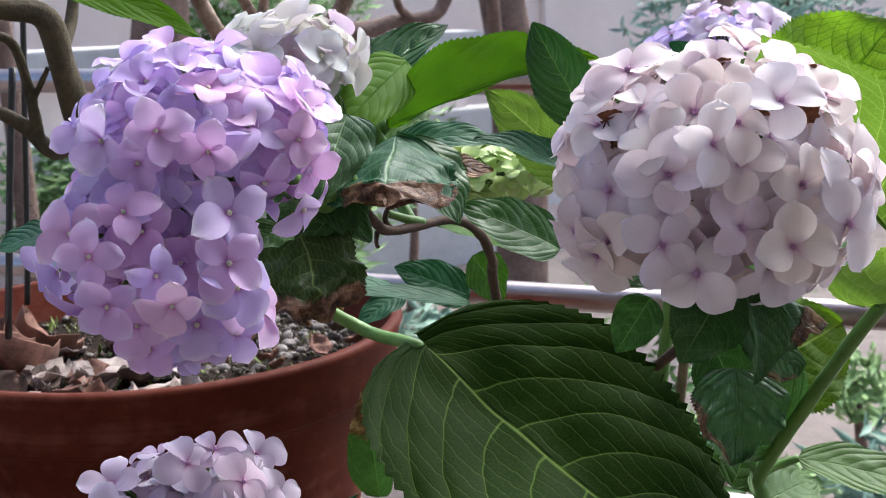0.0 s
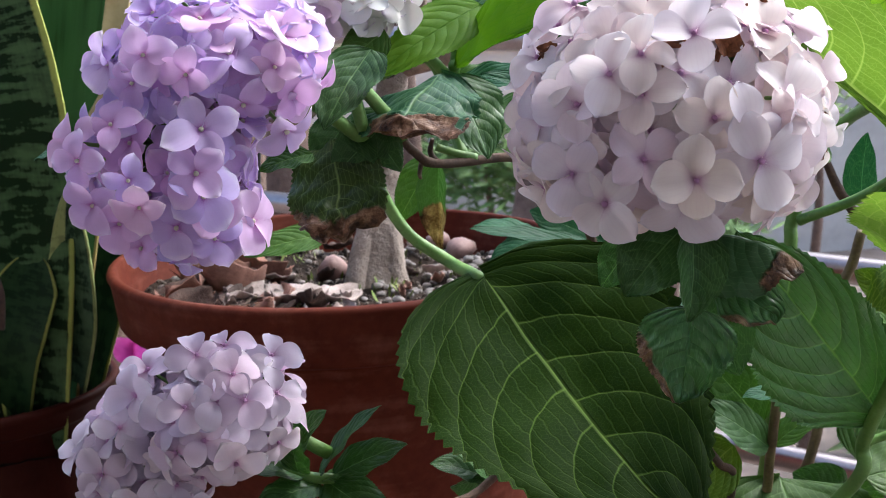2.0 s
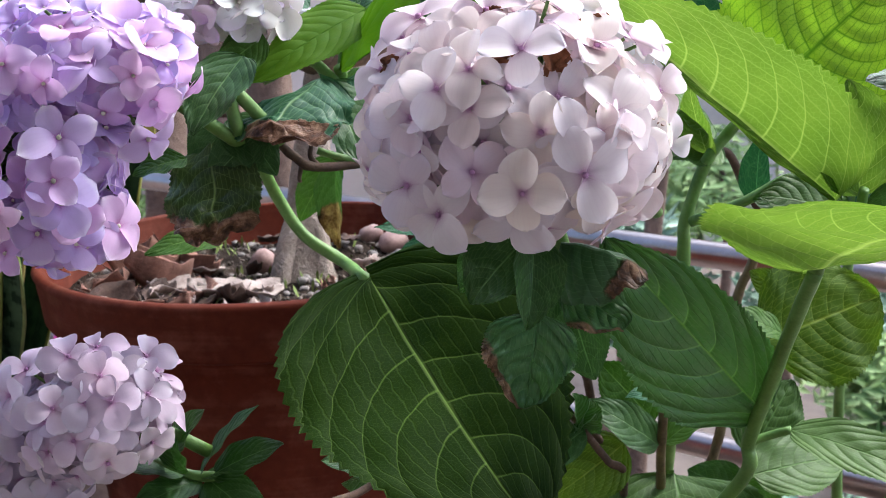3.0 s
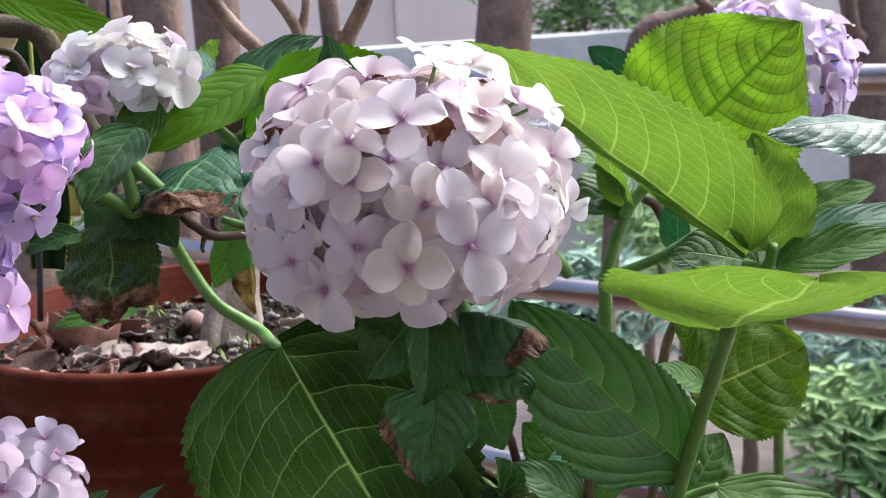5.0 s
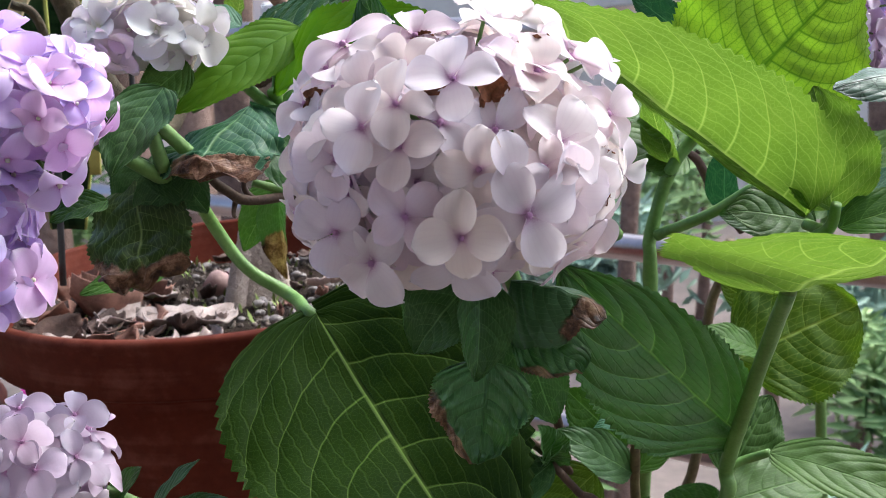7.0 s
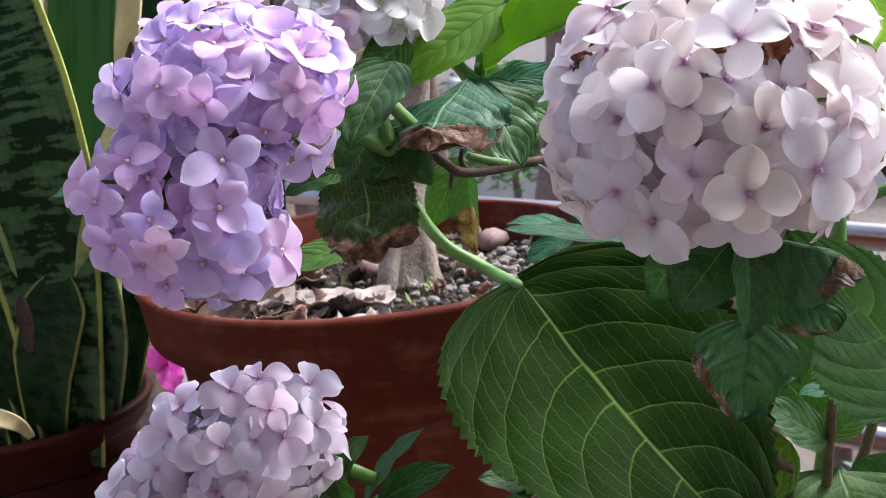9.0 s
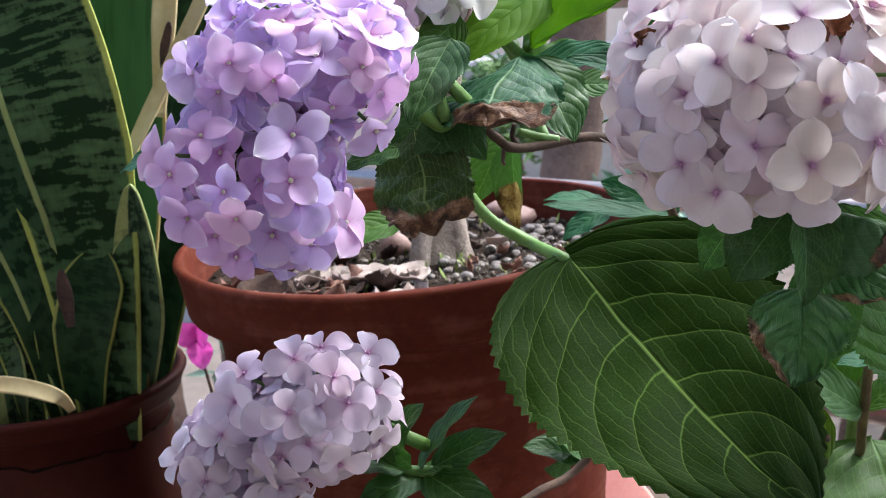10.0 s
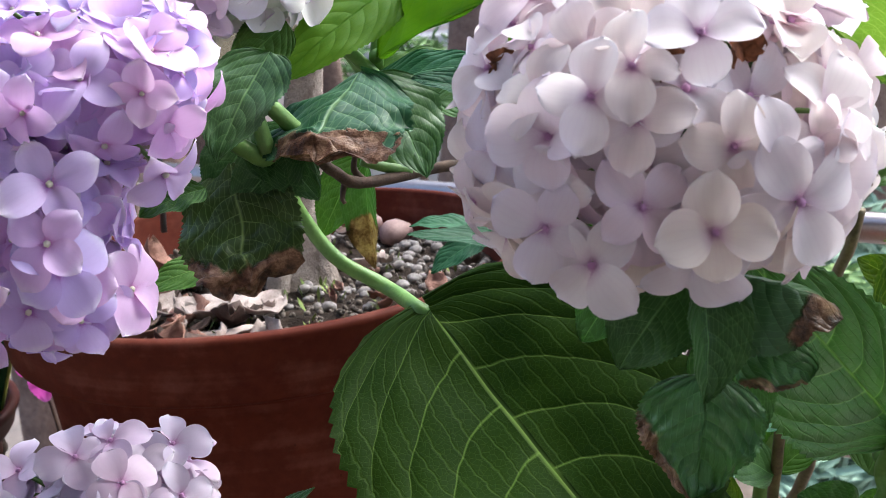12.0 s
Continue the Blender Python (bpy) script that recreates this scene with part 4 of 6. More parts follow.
wither(white_head, (0.1587, -0.4500, 0.4579), 0.008, 1)
wither(white_head, (0.1944, -0.4500, 0.4532), 0.008, 2)
wither(white_head, (0.1240, -0.4420, 0.4425), 0.007, 3)
wither(white_head, (0.1235, -0.4430, 0.4391), 0.006, 4)
wither(white_head, (0.1788, -0.4720, 0.4453), 0.007, 5)
wither(white_head, (0.1595, -0.4720, 0.4450), 0.008, 6)
wither(white_head, (0.2138, -0.4460, 0.4200), 0.008, 7)
wither(white_head, (0.2105, -0.4620, 0.4088), 0.006, 8)
wither(white_head, (0.1735, -0.4820, 0.4125), 0.005, 9)
fill_head(white_head, 92, 0.0160, (0.19, -0.405, 0.352))
lilac_head = start_head(shrub, [((-0.0098, -0.3750, 0.4431), (0.0435, 0.039, 0.026), (0, 6, 0)), ((-0.0328, -0.3850, 0.4042), (0.0345, 0.031, 0.028), (0, 0, 0)), ((-0.0215, -0.3880, 0.3805), (0.022, 0.024, 0.020), (0, 0, 0))], [PETAL_PURPLE, PETAL_PINK, PETAL_PINK, PETAL_PURPLE, PETAL_PINK], EYE_PALE, 23, "drooping lilac-purple mophead with loose florets", 0.25, 0.45)
bloom(lilac_head, (0.0010, -0.3550, 0.4600), (0.12, 0.01, 0.99), 83, 0.0165)
bloom(lilac_head, (0.0100, -0.3890, 0.4560), (0.27, -0.62, 0.74), 15, 0.0165)
bloom(lilac_head, (-0.0380, -0.3990, 0.4520), (-0.44, -0.75, 0.50), -2, 0.0135)
bloom(lilac_head, (-0.0160, -0.4090, 0.4470), (-0.14, -0.94, 0.30), 139, 0.0125)
bloom(lilac_head, (0.0170, -0.4070, 0.4400), (0.34, -0.94, 0.02), -10, 0.0125)
bloom(lilac_head, (-0.0050, -0.4050, 0.4370), (0.03, -0.99, -0.15), -61, 0.0127)
bloom(lilac_head, (0.0040, -0.4080, 0.4260), (0.11, -0.89, -0.44), -37, 0.0143)
bloom(lilac_head, (-0.0460, -0.4190, 0.4210), (-0.20, -0.85, 0.49), -86, 0.0125)
bloom(lilac_head, (-0.0110, -0.4200, 0.4180), (0.24, -0.87, 0.43), 19, 0.0165)
bloom(lilac_head, (-0.0585, -0.4250, 0.4083), (-0.33, -0.91, 0.24), -177, 0.0125)
bloom(lilac_head, (-0.0380, -0.4310, 0.4010), (-0.09, -0.99, 0.11), -13, 0.0125)
bloom(lilac_head, (-0.0130, -0.4260, 0.4020), (0.21, -0.97, 0.13), 135, 0.0165)
bloom(lilac_head, (-0.0110, -0.4260, 0.3930), (0.23, -0.97, -0.03), -55, 0.0165)
bloom(lilac_head, (-0.0540, -0.4260, 0.3910), (-0.28, -0.96, -0.06), 33, 0.0125)
bloom(lilac_head, (-0.0340, -0.4340, 0.3910), (-0.05, -1.00, -0.04), -1, 0.0125)
bloom(lilac_head, (-0.0100, -0.4150, 0.3740), (0.27, -0.96, -0.02), -155, 0.0129)
bloom(lilac_head, (-0.0390, -0.4080, 0.4360), (-0.43, -0.89, -0.12), -165, 0.0125)
bloom(lilac_head, (-0.0548, -0.3850, 0.4450), (-0.78, -0.57, 0.25), -160, 0.0129)
bloom(lilac_head, (-0.0450, -0.3790, 0.4560), (-0.57, -0.43, 0.70), 163, 0.0125)
bloom(lilac_head, (-0.0178, -0.3450, 0.4714), (-0.13, -0.02, 0.99), 109, 0.0165)
bloom(lilac_head, (-0.0260, -0.3770, 0.4630), (-0.26, -0.38, 0.89), 28, 0.0125)
bloom(lilac_head, (-0.0630, -0.4130, 0.4140), (-0.45, -0.81, 0.38), -144, 0.0155)
bloom(lilac_head, (0.0190, -0.4000, 0.4140), (0.21, -0.74, -0.64), -76, 0.0165)
bloom(lilac_head, (0.0300, -0.3790, 0.4440), (0.82, -0.52, 0.24), -2, 0.0165)
bloom(lilac_head, (-0.0242, -0.4180, 0.3795), (-0.11, -0.98, 0.15), -89, 0.0149)
bloom(lilac_head, (-0.0447, -0.4240, 0.3832), (-0.18, -0.96, -0.21), 164, 0.0125)
bloom(lilac_head, (-0.0401, -0.4120, 0.3706), (-0.51, -0.85, -0.10), -134, 0.0125)
fill_head(lilac_head, 112, 0.0136, (0.045, -0.33, 0.40), (-0.25, -0.45, 0.7), loose=0.16)
low_head = start_head(shrub, [((-0.026, -0.362, 0.284), (0.034, 0.034, 0.025), (0, 0, 0)), ((-0.060, -0.360, 0.260), (0.026, 0.027, 0.031), (0, 0, 0))], [PETAL_LILAC], EYE, 37, "small pale lilac mophead low beside the pot")
bloom(low_head, (-0.0270, -0.3870, 0.3180), (0.06, -0.69, 0.72), -158, 0.0134)
bloom(low_head, (-0.0160, -0.3810, 0.3200), (0.17, -0.62, 0.76), 19, 0.0134)
bloom(low_head, (-0.0090, -0.4030, 0.3140), (0.21, -0.79, 0.57), -149, 0.0134)
bloom(low_head, (-0.0154, -0.4080, 0.3043), (0.17, -0.88, 0.44), -114, 0.0134)
bloom(low_head, (-0.0040, -0.4080, 0.3040), (0.26, -0.86, 0.43), 27, 0.0134)
bloom(low_head, (-0.0550, -0.3840, 0.3000), (-0.34, -0.81, 0.48), 103, 0.0152)
bloom(low_head, (-0.0540, -0.3630, 0.3050), (-0.45, -0.50, 0.74), -9, 0.0134)
bloom(low_head, (-0.0632, -0.3850, 0.2859), (0.10, -0.83, 0.55), -171, 0.0134)
bloom(low_head, (0.0020, -0.3680, 0.3110), (0.46, -0.52, 0.72), 11, 0.0134)
bloom(low_head, (0.0060, -0.3870, 0.3000), (0.47, -0.77, 0.43), -75, 0.0134)
bloom(low_head, (-0.0290, -0.4080, 0.3020), (0.04, -0.91, 0.41), -163, 0.0134)
bloom(low_head, (-0.0233, -0.4020, 0.2851), (0.11, -0.99, 0.12), 149, 0.0152)
bloom(low_head, (-0.0364, -0.3980, 0.2786), (-0.05, -1.00, -0.03), -157, 0.0138)
bloom(low_head, (-0.0728, -0.3850, 0.2646), (-0.12, -0.95, 0.27), -148, 0.0134)
fill_head(low_head, 74, 0.0142, (0.022, -0.345, 0.256), (-0.2, -0.4, 0.8), loose=0.12)
flower_head(shrub, [((0.036, -0.300, 0.463), (0.026, 0.022, 0.012), (0, -4, 0))], 24, 0.0160, [PETAL_CREAM, PETAL_CREAM, PETAL_LILAC], EYE_PALE, 41, "young cream-white flower head tinged with lilac", (0.05, -0.285, 0.425), cup=0.5)
flower_head(shrub, [((0.1920, -0.1500, 0.3830), (0.034, 0.030, 0.012), (0, 0, 0))], 34, 0.0110, [PETAL_GREEN], EYE_PALE, 53, "small lime-green unopened flower head", (0.1896, -0.1500, 0.3506), cup=0.5)
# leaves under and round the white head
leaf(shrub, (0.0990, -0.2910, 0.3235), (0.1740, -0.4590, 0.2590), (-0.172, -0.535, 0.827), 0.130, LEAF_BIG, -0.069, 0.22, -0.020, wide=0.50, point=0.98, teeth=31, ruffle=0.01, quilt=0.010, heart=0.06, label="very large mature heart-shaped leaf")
leaf(shrub, (0.3019, -0.2720, 0.2395), (0.2081, -0.3560, 0.3581), (0.25, -0.90, -0.30), 0.074, LEAF_QUILT, 0.05, 0.10, teeth=34, quilt=0.03, wide=0.62, point=0.75, halves=(1.0, 0.74), label="broad deep green leaf, strongly quilted between its veins")
leaf(shrub, (0.1743, -0.4420, 0.3466), (0.1675, -0.4520, 0.3123), (-0.24, -0.95, 0.20), 0.037, LEAF_SCORCH, 0.06, 0.35, ruffle=0.07, crumple=0.16, label="dark puckered leaf with browned edge")
leaf(shrub, (0.1720, -0.4520, 0.3792), (0.1682, -0.4640, 0.3468), (0.35, -0.88, 0.30), 0.021, LEAF_DARK, 0.08, 0.7)
leaf(shrub, (0.1698, -0.4380, 0.3755), (0.1481, -0.4460, 0.3525), (-0.30, -0.85, 0.40), 0.030, LEAF_DARK, 0.08, 0.3)
leaf(shrub, (0.1848, -0.4280, 0.3536), (0.2104, -0.4320, 0.3366), (0.10, -0.80, 0.60), 0.028, LEAF_SCORCH, 0.06, 0.2, crumple=0.12, ruffle=0.06, label="glossy dark leaf with a browned edge")
leaf(shrub, (0.1845, -0.4250, 0.3709), (0.2163, -0.4400, 0.3618), (-0.10, -0.35, 0.93), 0.034, LEAF_CURL, 0.10, -0.9, 0.10, crumple=0.14, label="curled dark leaf with a dried brown tip")
leaf(shrub, (0.1884, -0.4000, 0.3447), (0.1987, -0.4100, 0.3083), (-0.28, -0.94, 0.18), 0.028, LEAF_DARK, 0.03, 0.1)
leaf(shrub, (0.1598, -0.4000, 0.3662), (0.1443, -0.4000, 0.3450), (-0.39, -0.87, 0.29), 0.020, LEAF_DARK, 0.05, 0.1)
# pale leaves at the shrub's bright side
leaf(shrub, (0.3118, -0.3520, 0.3700), (0.1916, -0.4000, 0.4720), (-0.25, -0.85, -0.45), 0.086, LEAF_YOUNG, 0.0, 0.05, teeth=34, ruffle=0.012, point=0.85, wide=0.42, halves=(0.06, 1.0), quilt=0.016, label="long yellow-green leaf with pointed tip")
leaf(shrub, (0.2851, -0.3000, 0.4052), (0.3543, -0.2900, 0.4668), (0.03, -0.99, 0.12), 0.096, LEAF_BACKLIT, 0.0, 0.06, quilt=0.02, point=0.95, wide=0.5, teeth=36, ruffle=0.02, label="broad bright yellow-green leaf lit from behind")
leaf(shrub, (0.2988, -0.3508, 0.3363), (0.2978, -0.5054, 0.3995), (0.077, 0.377, 0.923), 0.119, LEAF_YOUNG, -0.014, 0.22, 0.032, wide=0.69, point=0.62, teeth=34, ruffle=0.01, label="light green leaf seen from underneath")
leaf(shrub, (0.3233, -0.3520, 0.3711), (0.3178, -0.3450, 0.4227), (0.10, -0.88, 0.40), 0.042, LEAF_YOUNG, 0.03, 0.30, label="young upright yellow-green leaf")
leaf(shrub, (0.3702, -0.3700, 0.4261), (0.3135, -0.3850, 0.4260), (0.11, -0.42, 0.90), 0.032, LEAF_SHEEN, 0.06, -0.4)
leaf(shrub, (0.3231, -0.3600, 0.3654), (0.3834, -0.3600, 0.3757), (-0.14, -0.55, 0.82), 0.024, LEAF_MID, 0.05, 0.2)
leaf(shrub, (0.3286, -0.3300, 0.3607), (0.4036, -0.3000, 0.3770), (0.05, -0.58, 0.81), 0.024, LEAF_BLUE, 0.05, 0.15)
leaf(shrub, (0.3156, -0.3000, 0.3551), (0.2865, -0.3000, 0.3606), (0.11, -0.82, 0.57), 0.020, LEAF_DARK)
leaf(shrub, (0.3196, -0.2700, 0.3837), (0.3225, -0.2500, 0.4129), (0.10, -0.83, 0.55), 0.024, LEAF_MID)
leaf(shrub, (0.2885, -0.2200, 0.4357), (0.2629, -0.2200, 0.4574), (0.05, -1.00, 0.06), 0.020, LEAF_BLUE)
leaf(shrub, (0.3106, -0.2305, 0.2667), (0.3741, -0.2258, 0.2898), (-0.113, -0.867, 0.484), 0.075, LEAF_BACK, 0.001, 0.03, 0.007, wide=0.53, point=0.68, teeth=30, ruffle=0.04, label="blotchy yellow-green older leaf")
leaf(shrub, (0.3166, -0.2450, 0.2753), (0.2853, -0.2500, 0.2894), (0.42, -0.50, 0.76), 0.020, LEAF_MID)
leaf(shrub, (0.3314, -0.2100, 0.2846), (0.3079, -0.2000, 0.2995), (-0.19, -0.93, 0.32), 0.020, LEAF_BACK)
leaf(shrub, (0.3143, -0.2750, 0.2318), (0.3948, -0.3100, 0.2025), (0.06, -0.55, 0.83), 0.032, LEAF_DEEP, 0.08, 0.1)
leaf(shrub, (0.2977, -0.2620, 0.2013), (0.3564, -0.2300, 0.1968), (0.34, -0.52, 0.79), 0.040, LEAF_DEEP, 0.04, 0.1)
leaf(shrub, (0.3039, -0.2250, 0.1972), (0.3342, -0.2000, 0.2330), (0.05, -0.84, 0.54), 0.040, LEAF_DEEP, 0.04, 0.15)
leaf(shrub, (0.3005, -0.2200, 0.1721), (0.2701, -0.2200, 0.1878), (0.17, -0.93, 0.33), 0.028, LEAF_DARK)
leaf(shrub, (0.3041, -0.2000, 0.1662), (0.3293, -0.2000, 0.1486), (0.20, -0.94, 0.28), 0.032, LEAF_MID)
leaf(shrub, (0.3813, -0.2300, 0.1636), (0.4057, -0.2300, 0.1750), (-0.07, -0.99, 0.16), 0.020, LEAF_MID)
leaf(shrub, (0.2620, -0.2250, 0.1880), (0.2620, -0.3050, 0.1250), (0.00, -0.62, 0.79), 0.095, LEAF_DEEP, 0.08, 0.05, ruffle=0.06)
leaf(shrub, (0.2296, -0.2550, 0.2186), (0.1881, -0.2650, 0.1918), (0.09, -0.97, 0.22), 0.036, LEAF_BACK)
leaf(shrub, (0.2058, -0.2800, 0.2368), (0.1734, -0.2850, 0.2138), (-0.22, -0.85, 0.49), 0.020, LEAF_DARK)
leaf(shrub, (0.2019, -0.2750, 0.2366), (0.2001, -0.2800, 0.2570), (0.85, -0.52, -0.05), 0.020, LEAF_DARK, 0.05, 0.5, teeth=10)
leaf(shrub, (0.2014, -0.2750, 0.2366), (0.1903, -0.2800, 0.2504), (-0.47, -0.64, -0.61), 0.020, LEAF_DARK, 0.05, 0.5, teeth=10)
leaf(shrub, (0.2025, -0.2750, 0.2365), (0.2093, -0.2800, 0.2537), (0.68, -0.58, -0.44), 0.020, LEAF_DARK, 0.05, 0.5, teeth=10)
leaf(shrub, (0.2024, -0.2750, 0.2356), (0.2119, -0.2800, 0.2452), (0.34, -0.65, -0.68), 0.020, LEAF_DARK, 0.05, 0.5, teeth=10)
leaf(shrub, (0.2485, -0.2550, 0.2172), (0.2074, -0.2650, 0.2473), (0.51, -0.73, 0.46), 0.024, LEAF_DARK)
leaf(shrub, (0.2473, -0.2450, 0.2273), (0.2166, -0.2500, 0.2639), (0.28, -0.95, 0.11), 0.036, LEAF_MID)
leaf(shrub, (0.2520, -0.2500, 0.2164), (0.2821, -0.2500, 0.2368), (-0.52, -0.39, 0.76), 0.020, LEAF_MID)
leaf(shrub, (0.2575, -0.2850, 0.2553), (0.2258, -0.2900, 0.2573), (0.09, -0.14, 0.99), 0.020, LEAF_BLUE)
leaf(shrub, (0.2857, -0.2000, 0.3837), (0.2519, -0.2200, 0.3999), (0.05, -0.60, 0.80), 0.034, LEAF_DEEP, 0.05, 0.1)
leaf(shrub, (0.2885, -0.1900, 0.3741), (0.2505, -0.2200, 0.3721), (-0.05, -0.75, 0.65), 0.040, LEAF_DEEP, 0.05, 0.1)
leaf(shrub, (0.3312, -0.3000, 0.3539), (0.2881, -0.3100, 0.3647), (0.0, -0.80, 0.60), 0.034, LEAF_DEEP, 0.05, 0.1)
leaf(shrub, (0.0966, -0.2000, 0.2141), (0.0934, -0.2000, 0.2811), (-0.55, -0.80, 0.10), 0.026, LEAF_TIPBURN, 0.04, 0.6, crumple=0.06, label="drooping folded leaf drying brown along its edge")
# leaves between the heads
leaf(shrub, (0.0876, -0.2750, 0.4270), (0.1703, -0.3300, 0.4577), (-0.60, -0.65, 0.46), 0.052, LEAF_MIDLIT, 0.10, 0.08, teeth=34, halves=(1.0, 0.12))
leaf(shrub, (0.0715, -0.2600, 0.4336), (0.1269, -0.2500, 0.4723), (-0.45, -0.62, 0.62), 0.040, LEAF_QUILT, 0.06, 0.12, ruffle=0.03, quilt=0.03, halves=(1.0, 0.6))
leaf(shrub, (0.1011, -0.2650, 0.4568), (0.0482, -0.3150, 0.4261), (0.30, -0.71, 0.64), 0.028, LEAF_MIDLIT, 0.06, 0.1)
leaf(shrub, (0.0556, -0.3100, 0.4479), (0.0334, -0.3200, 0.4314), (0.16, -0.92, 0.35), 0.020, LEAF_MID)
leaf(shrub, (0.0616, -0.2000, 0.4573), (0.0683, -0.2000, 0.4724), (-0.73, -0.61, 0.32), 0.020, LEAF_YOUNG, 0.05, 0.3, teeth=10)
leaf(shrub, (0.0676, -0.2200, 0.4568), (0.0422, -0.2200, 0.4658), (0.30, -0.46, 0.84), 0.020, LEAF_BLUE)
leaf(shrub, (0.1512, -0.3620, 0.4327), (0.1351, -0.3380, 0.4752), (-0.60, -0.75, 0.13), 0.027, LEAF_QUILT, 0.03, 0.35)
leaf(shrub, (0.1854, -0.2800, 0.3970), (0.1379, -0.2700, 0.4415), (-0.05, -0.98, 0.17), 0.034, LEAF_YOUNG, 0.05, 0.1)
leaf(shrub, (0.1472, -0.3700, 0.4112), (0.0979, -0.3650, 0.4307), (0.26, -0.55, 0.79), 0.020, LEAF_BLUE, 0.06, 0.3)
leaf(shrub, (0.1635, -0.3000, 0.3674), (0.1185, -0.2840, 0.3889), (0.17, -0.81, 0.56), 0.030, LEAF_DARK, 0.04, 0.15)
leaf(shrub, (0.0826, -0.2800, 0.4160), (0.1336, -0.3000, 0.4206), (-0.26, -0.46, 0.85), 0.024, LEAF_BLUE, 0.1, 0.1)
leaf(shrub, (0.0844, -0.2700, 0.4165), (0.1172, -0.2600, 0.4254), (-0.13, -0.37, 0.92), 0.020, LEAF_MID, 0.06, 0.2)
leaf(shrub, (0.1058, -0.2700, 0.4069), (0.1397, -0.2750, 0.4029), (0.02, -0.54, 0.84), 0.020, LEAF_TIPBURN, 0.04, 0.1, label="leaf with a dried brown end")
leaf(shrub, (0.0810, -0.3120, 0.4273), (0.0618, -0.3580, 0.4056), (-0.30, -0.62, 0.72), 0.056, LEAF_BURNT, 0.06, -0.30, ruffle=0.05, crumple=0.12, wide=0.5, point=0.40, label="green leaf with a torn, dried brown edge")
leaf(shrub, (0.0840, -0.3120, 0.4261), (0.1007, -0.3350, 0.3900), (0.30, -0.65, 0.70), 0.036, LEAF_DARK, 0.08, 0.15)
leaf(shrub, (0.0301, -0.3250, 0.4008), (0.0355, -0.3580, 0.3569), (-0.05, -0.80, 0.60), 0.044, LEAF_HALF, 0.05, -0.1, ruffle=0.06, point=0.5, crumple=0.26, label="dark leaf with its lower half withered brown")
leaf(shrub, (0.0398, -0.3250, 0.4123), (0.0612, -0.3350, 0.3859), (0.19, -0.86, 0.48), 0.024, LEAF_DARK, 0.06, 0.1)
leaf(shrub, (0.0366, -0.3200, 0.4080), (0.0220, -0.3300, 0.3874), (0.02, -0.90, 0.43), 0.024, LEAF_DARK, 0.06, 0.1)
leaf(shrub, (0.0537, -0.3300, 0.4065), (0.0301, -0.3350, 0.3838), (-0.05, -0.96, 0.27), 0.024, LEAF_DARK, 0.05, 0.1)
leaf(shrub, (0.0511, -0.3450, 0.4417), (0.0312, -0.3720, 0.4104), (-0.20, -0.75, 0.60), 0.030, LEAF_DARK, 0.05, 0.25)
leaf(shrub, (0.0233, -0.3500, 0.3977), (0.0011, -0.3600, 0.3916), (-0.07, -0.41, 0.91), 0.020, LEAF_MID)
leaf(shrub, (0.0120, -0.2000, 0.3313), (-0.0335, -0.2150, 0.3229), (0.07, -0.63, 0.77), 0.020, LEAF_MID, 0.05, 0.1)
leaf(shrub, (0.0732, -0.1850, 0.3699), (0.0521, -0.1950, 0.3355), (-0.15, -0.92, 0.36), 0.024, LEAF_MID, 0.05, 0.15)
leaf(shrub, (0.0761, -0.2100, 0.3712), (0.0759, -0.2120, 0.3226), (-0.56, -0.82, 0.04), 0.020, LEAF_TIPBURN, 0.03, 0.7, label="narrow hanging leaf with a crisp brown edge")
leaf(shrub, (0.1314, -0.1200, 0.3129), (0.0944, -0.1150, 0.3158), (0.06, -0.14, 0.99), 0.020, LEAF_BLUE)
leaf(shrub, (0.1695, -0.1500, 0.3066), (0.0921, -0.1600, 0.3230), (0.23, -0.28, 0.93), 0.020, LEAF_BLUE, 0.02, 0.1)
leaf(shrub, (0.1752, -0.1350, 0.3060), (0.1293, -0.1300, 0.3272), (0.13, -0.87, 0.48), 0.028, LEAF_BLUE, 0.04, 0.1)
leaf(shrub, (0.1348, -0.1300, 0.3111), (0.1031, -0.1400, 0.2958), (-0.25, -0.48, 0.84), 0.020, LEAF_BLUE)
leaf(shrub, (0.1791, -0.1300, 0.3297), (0.1977, -0.1300, 0.2999), (0.14, -0.99, 0.09), 0.028, LEAF_MID)
leaf(shrub, (0.1782, -0.2000, 0.3470), (0.1344, -0.2000, 0.3632), (0.33, -0.34, 0.88), 0.020, LEAF_MID)
leaf(shrub, (-0.0683, -0.1500, 0.5063), (0.0192, -0.1650, 0.4675), (0.11, -0.81, 0.57), 0.024, LEAF_MIDLIT, 0.05, 0.15, teeth=30)
leaf(shrub, (-0.0668, -0.3850, 0.4102), (-0.0901, -0.3800, 0.4031), (-0.33, -0.23, 0.92), 0.020, LEAF_BLUE)
# side shoot under the low head
leaf(shrub, (0.0232, -0.3450, 0.2446), (0.0595, -0.3550, 0.2628), (-0.49, -0.53, 0.69), 0.020, LEAF_DARK)
leaf(shrub, (0.0174, -0.3450, 0.2459), (0.0481, -0.3500, 0.2802), (-0.75, -0.15, 0.65), 0.020, LEAF_DARK)
leaf(shrub, (0.0019, -0.3450, 0.2517), (0.0234, -0.3550, 0.2805), (-0.78, -0.45, 0.43), 0.020, LEAF_DARK)
leaf(shrub, (0.0087, -0.3550, 0.2511), (0.0086, -0.3650, 0.2762), (-0.53, -0.79, -0.32), 0.020, LEAF_DARK)
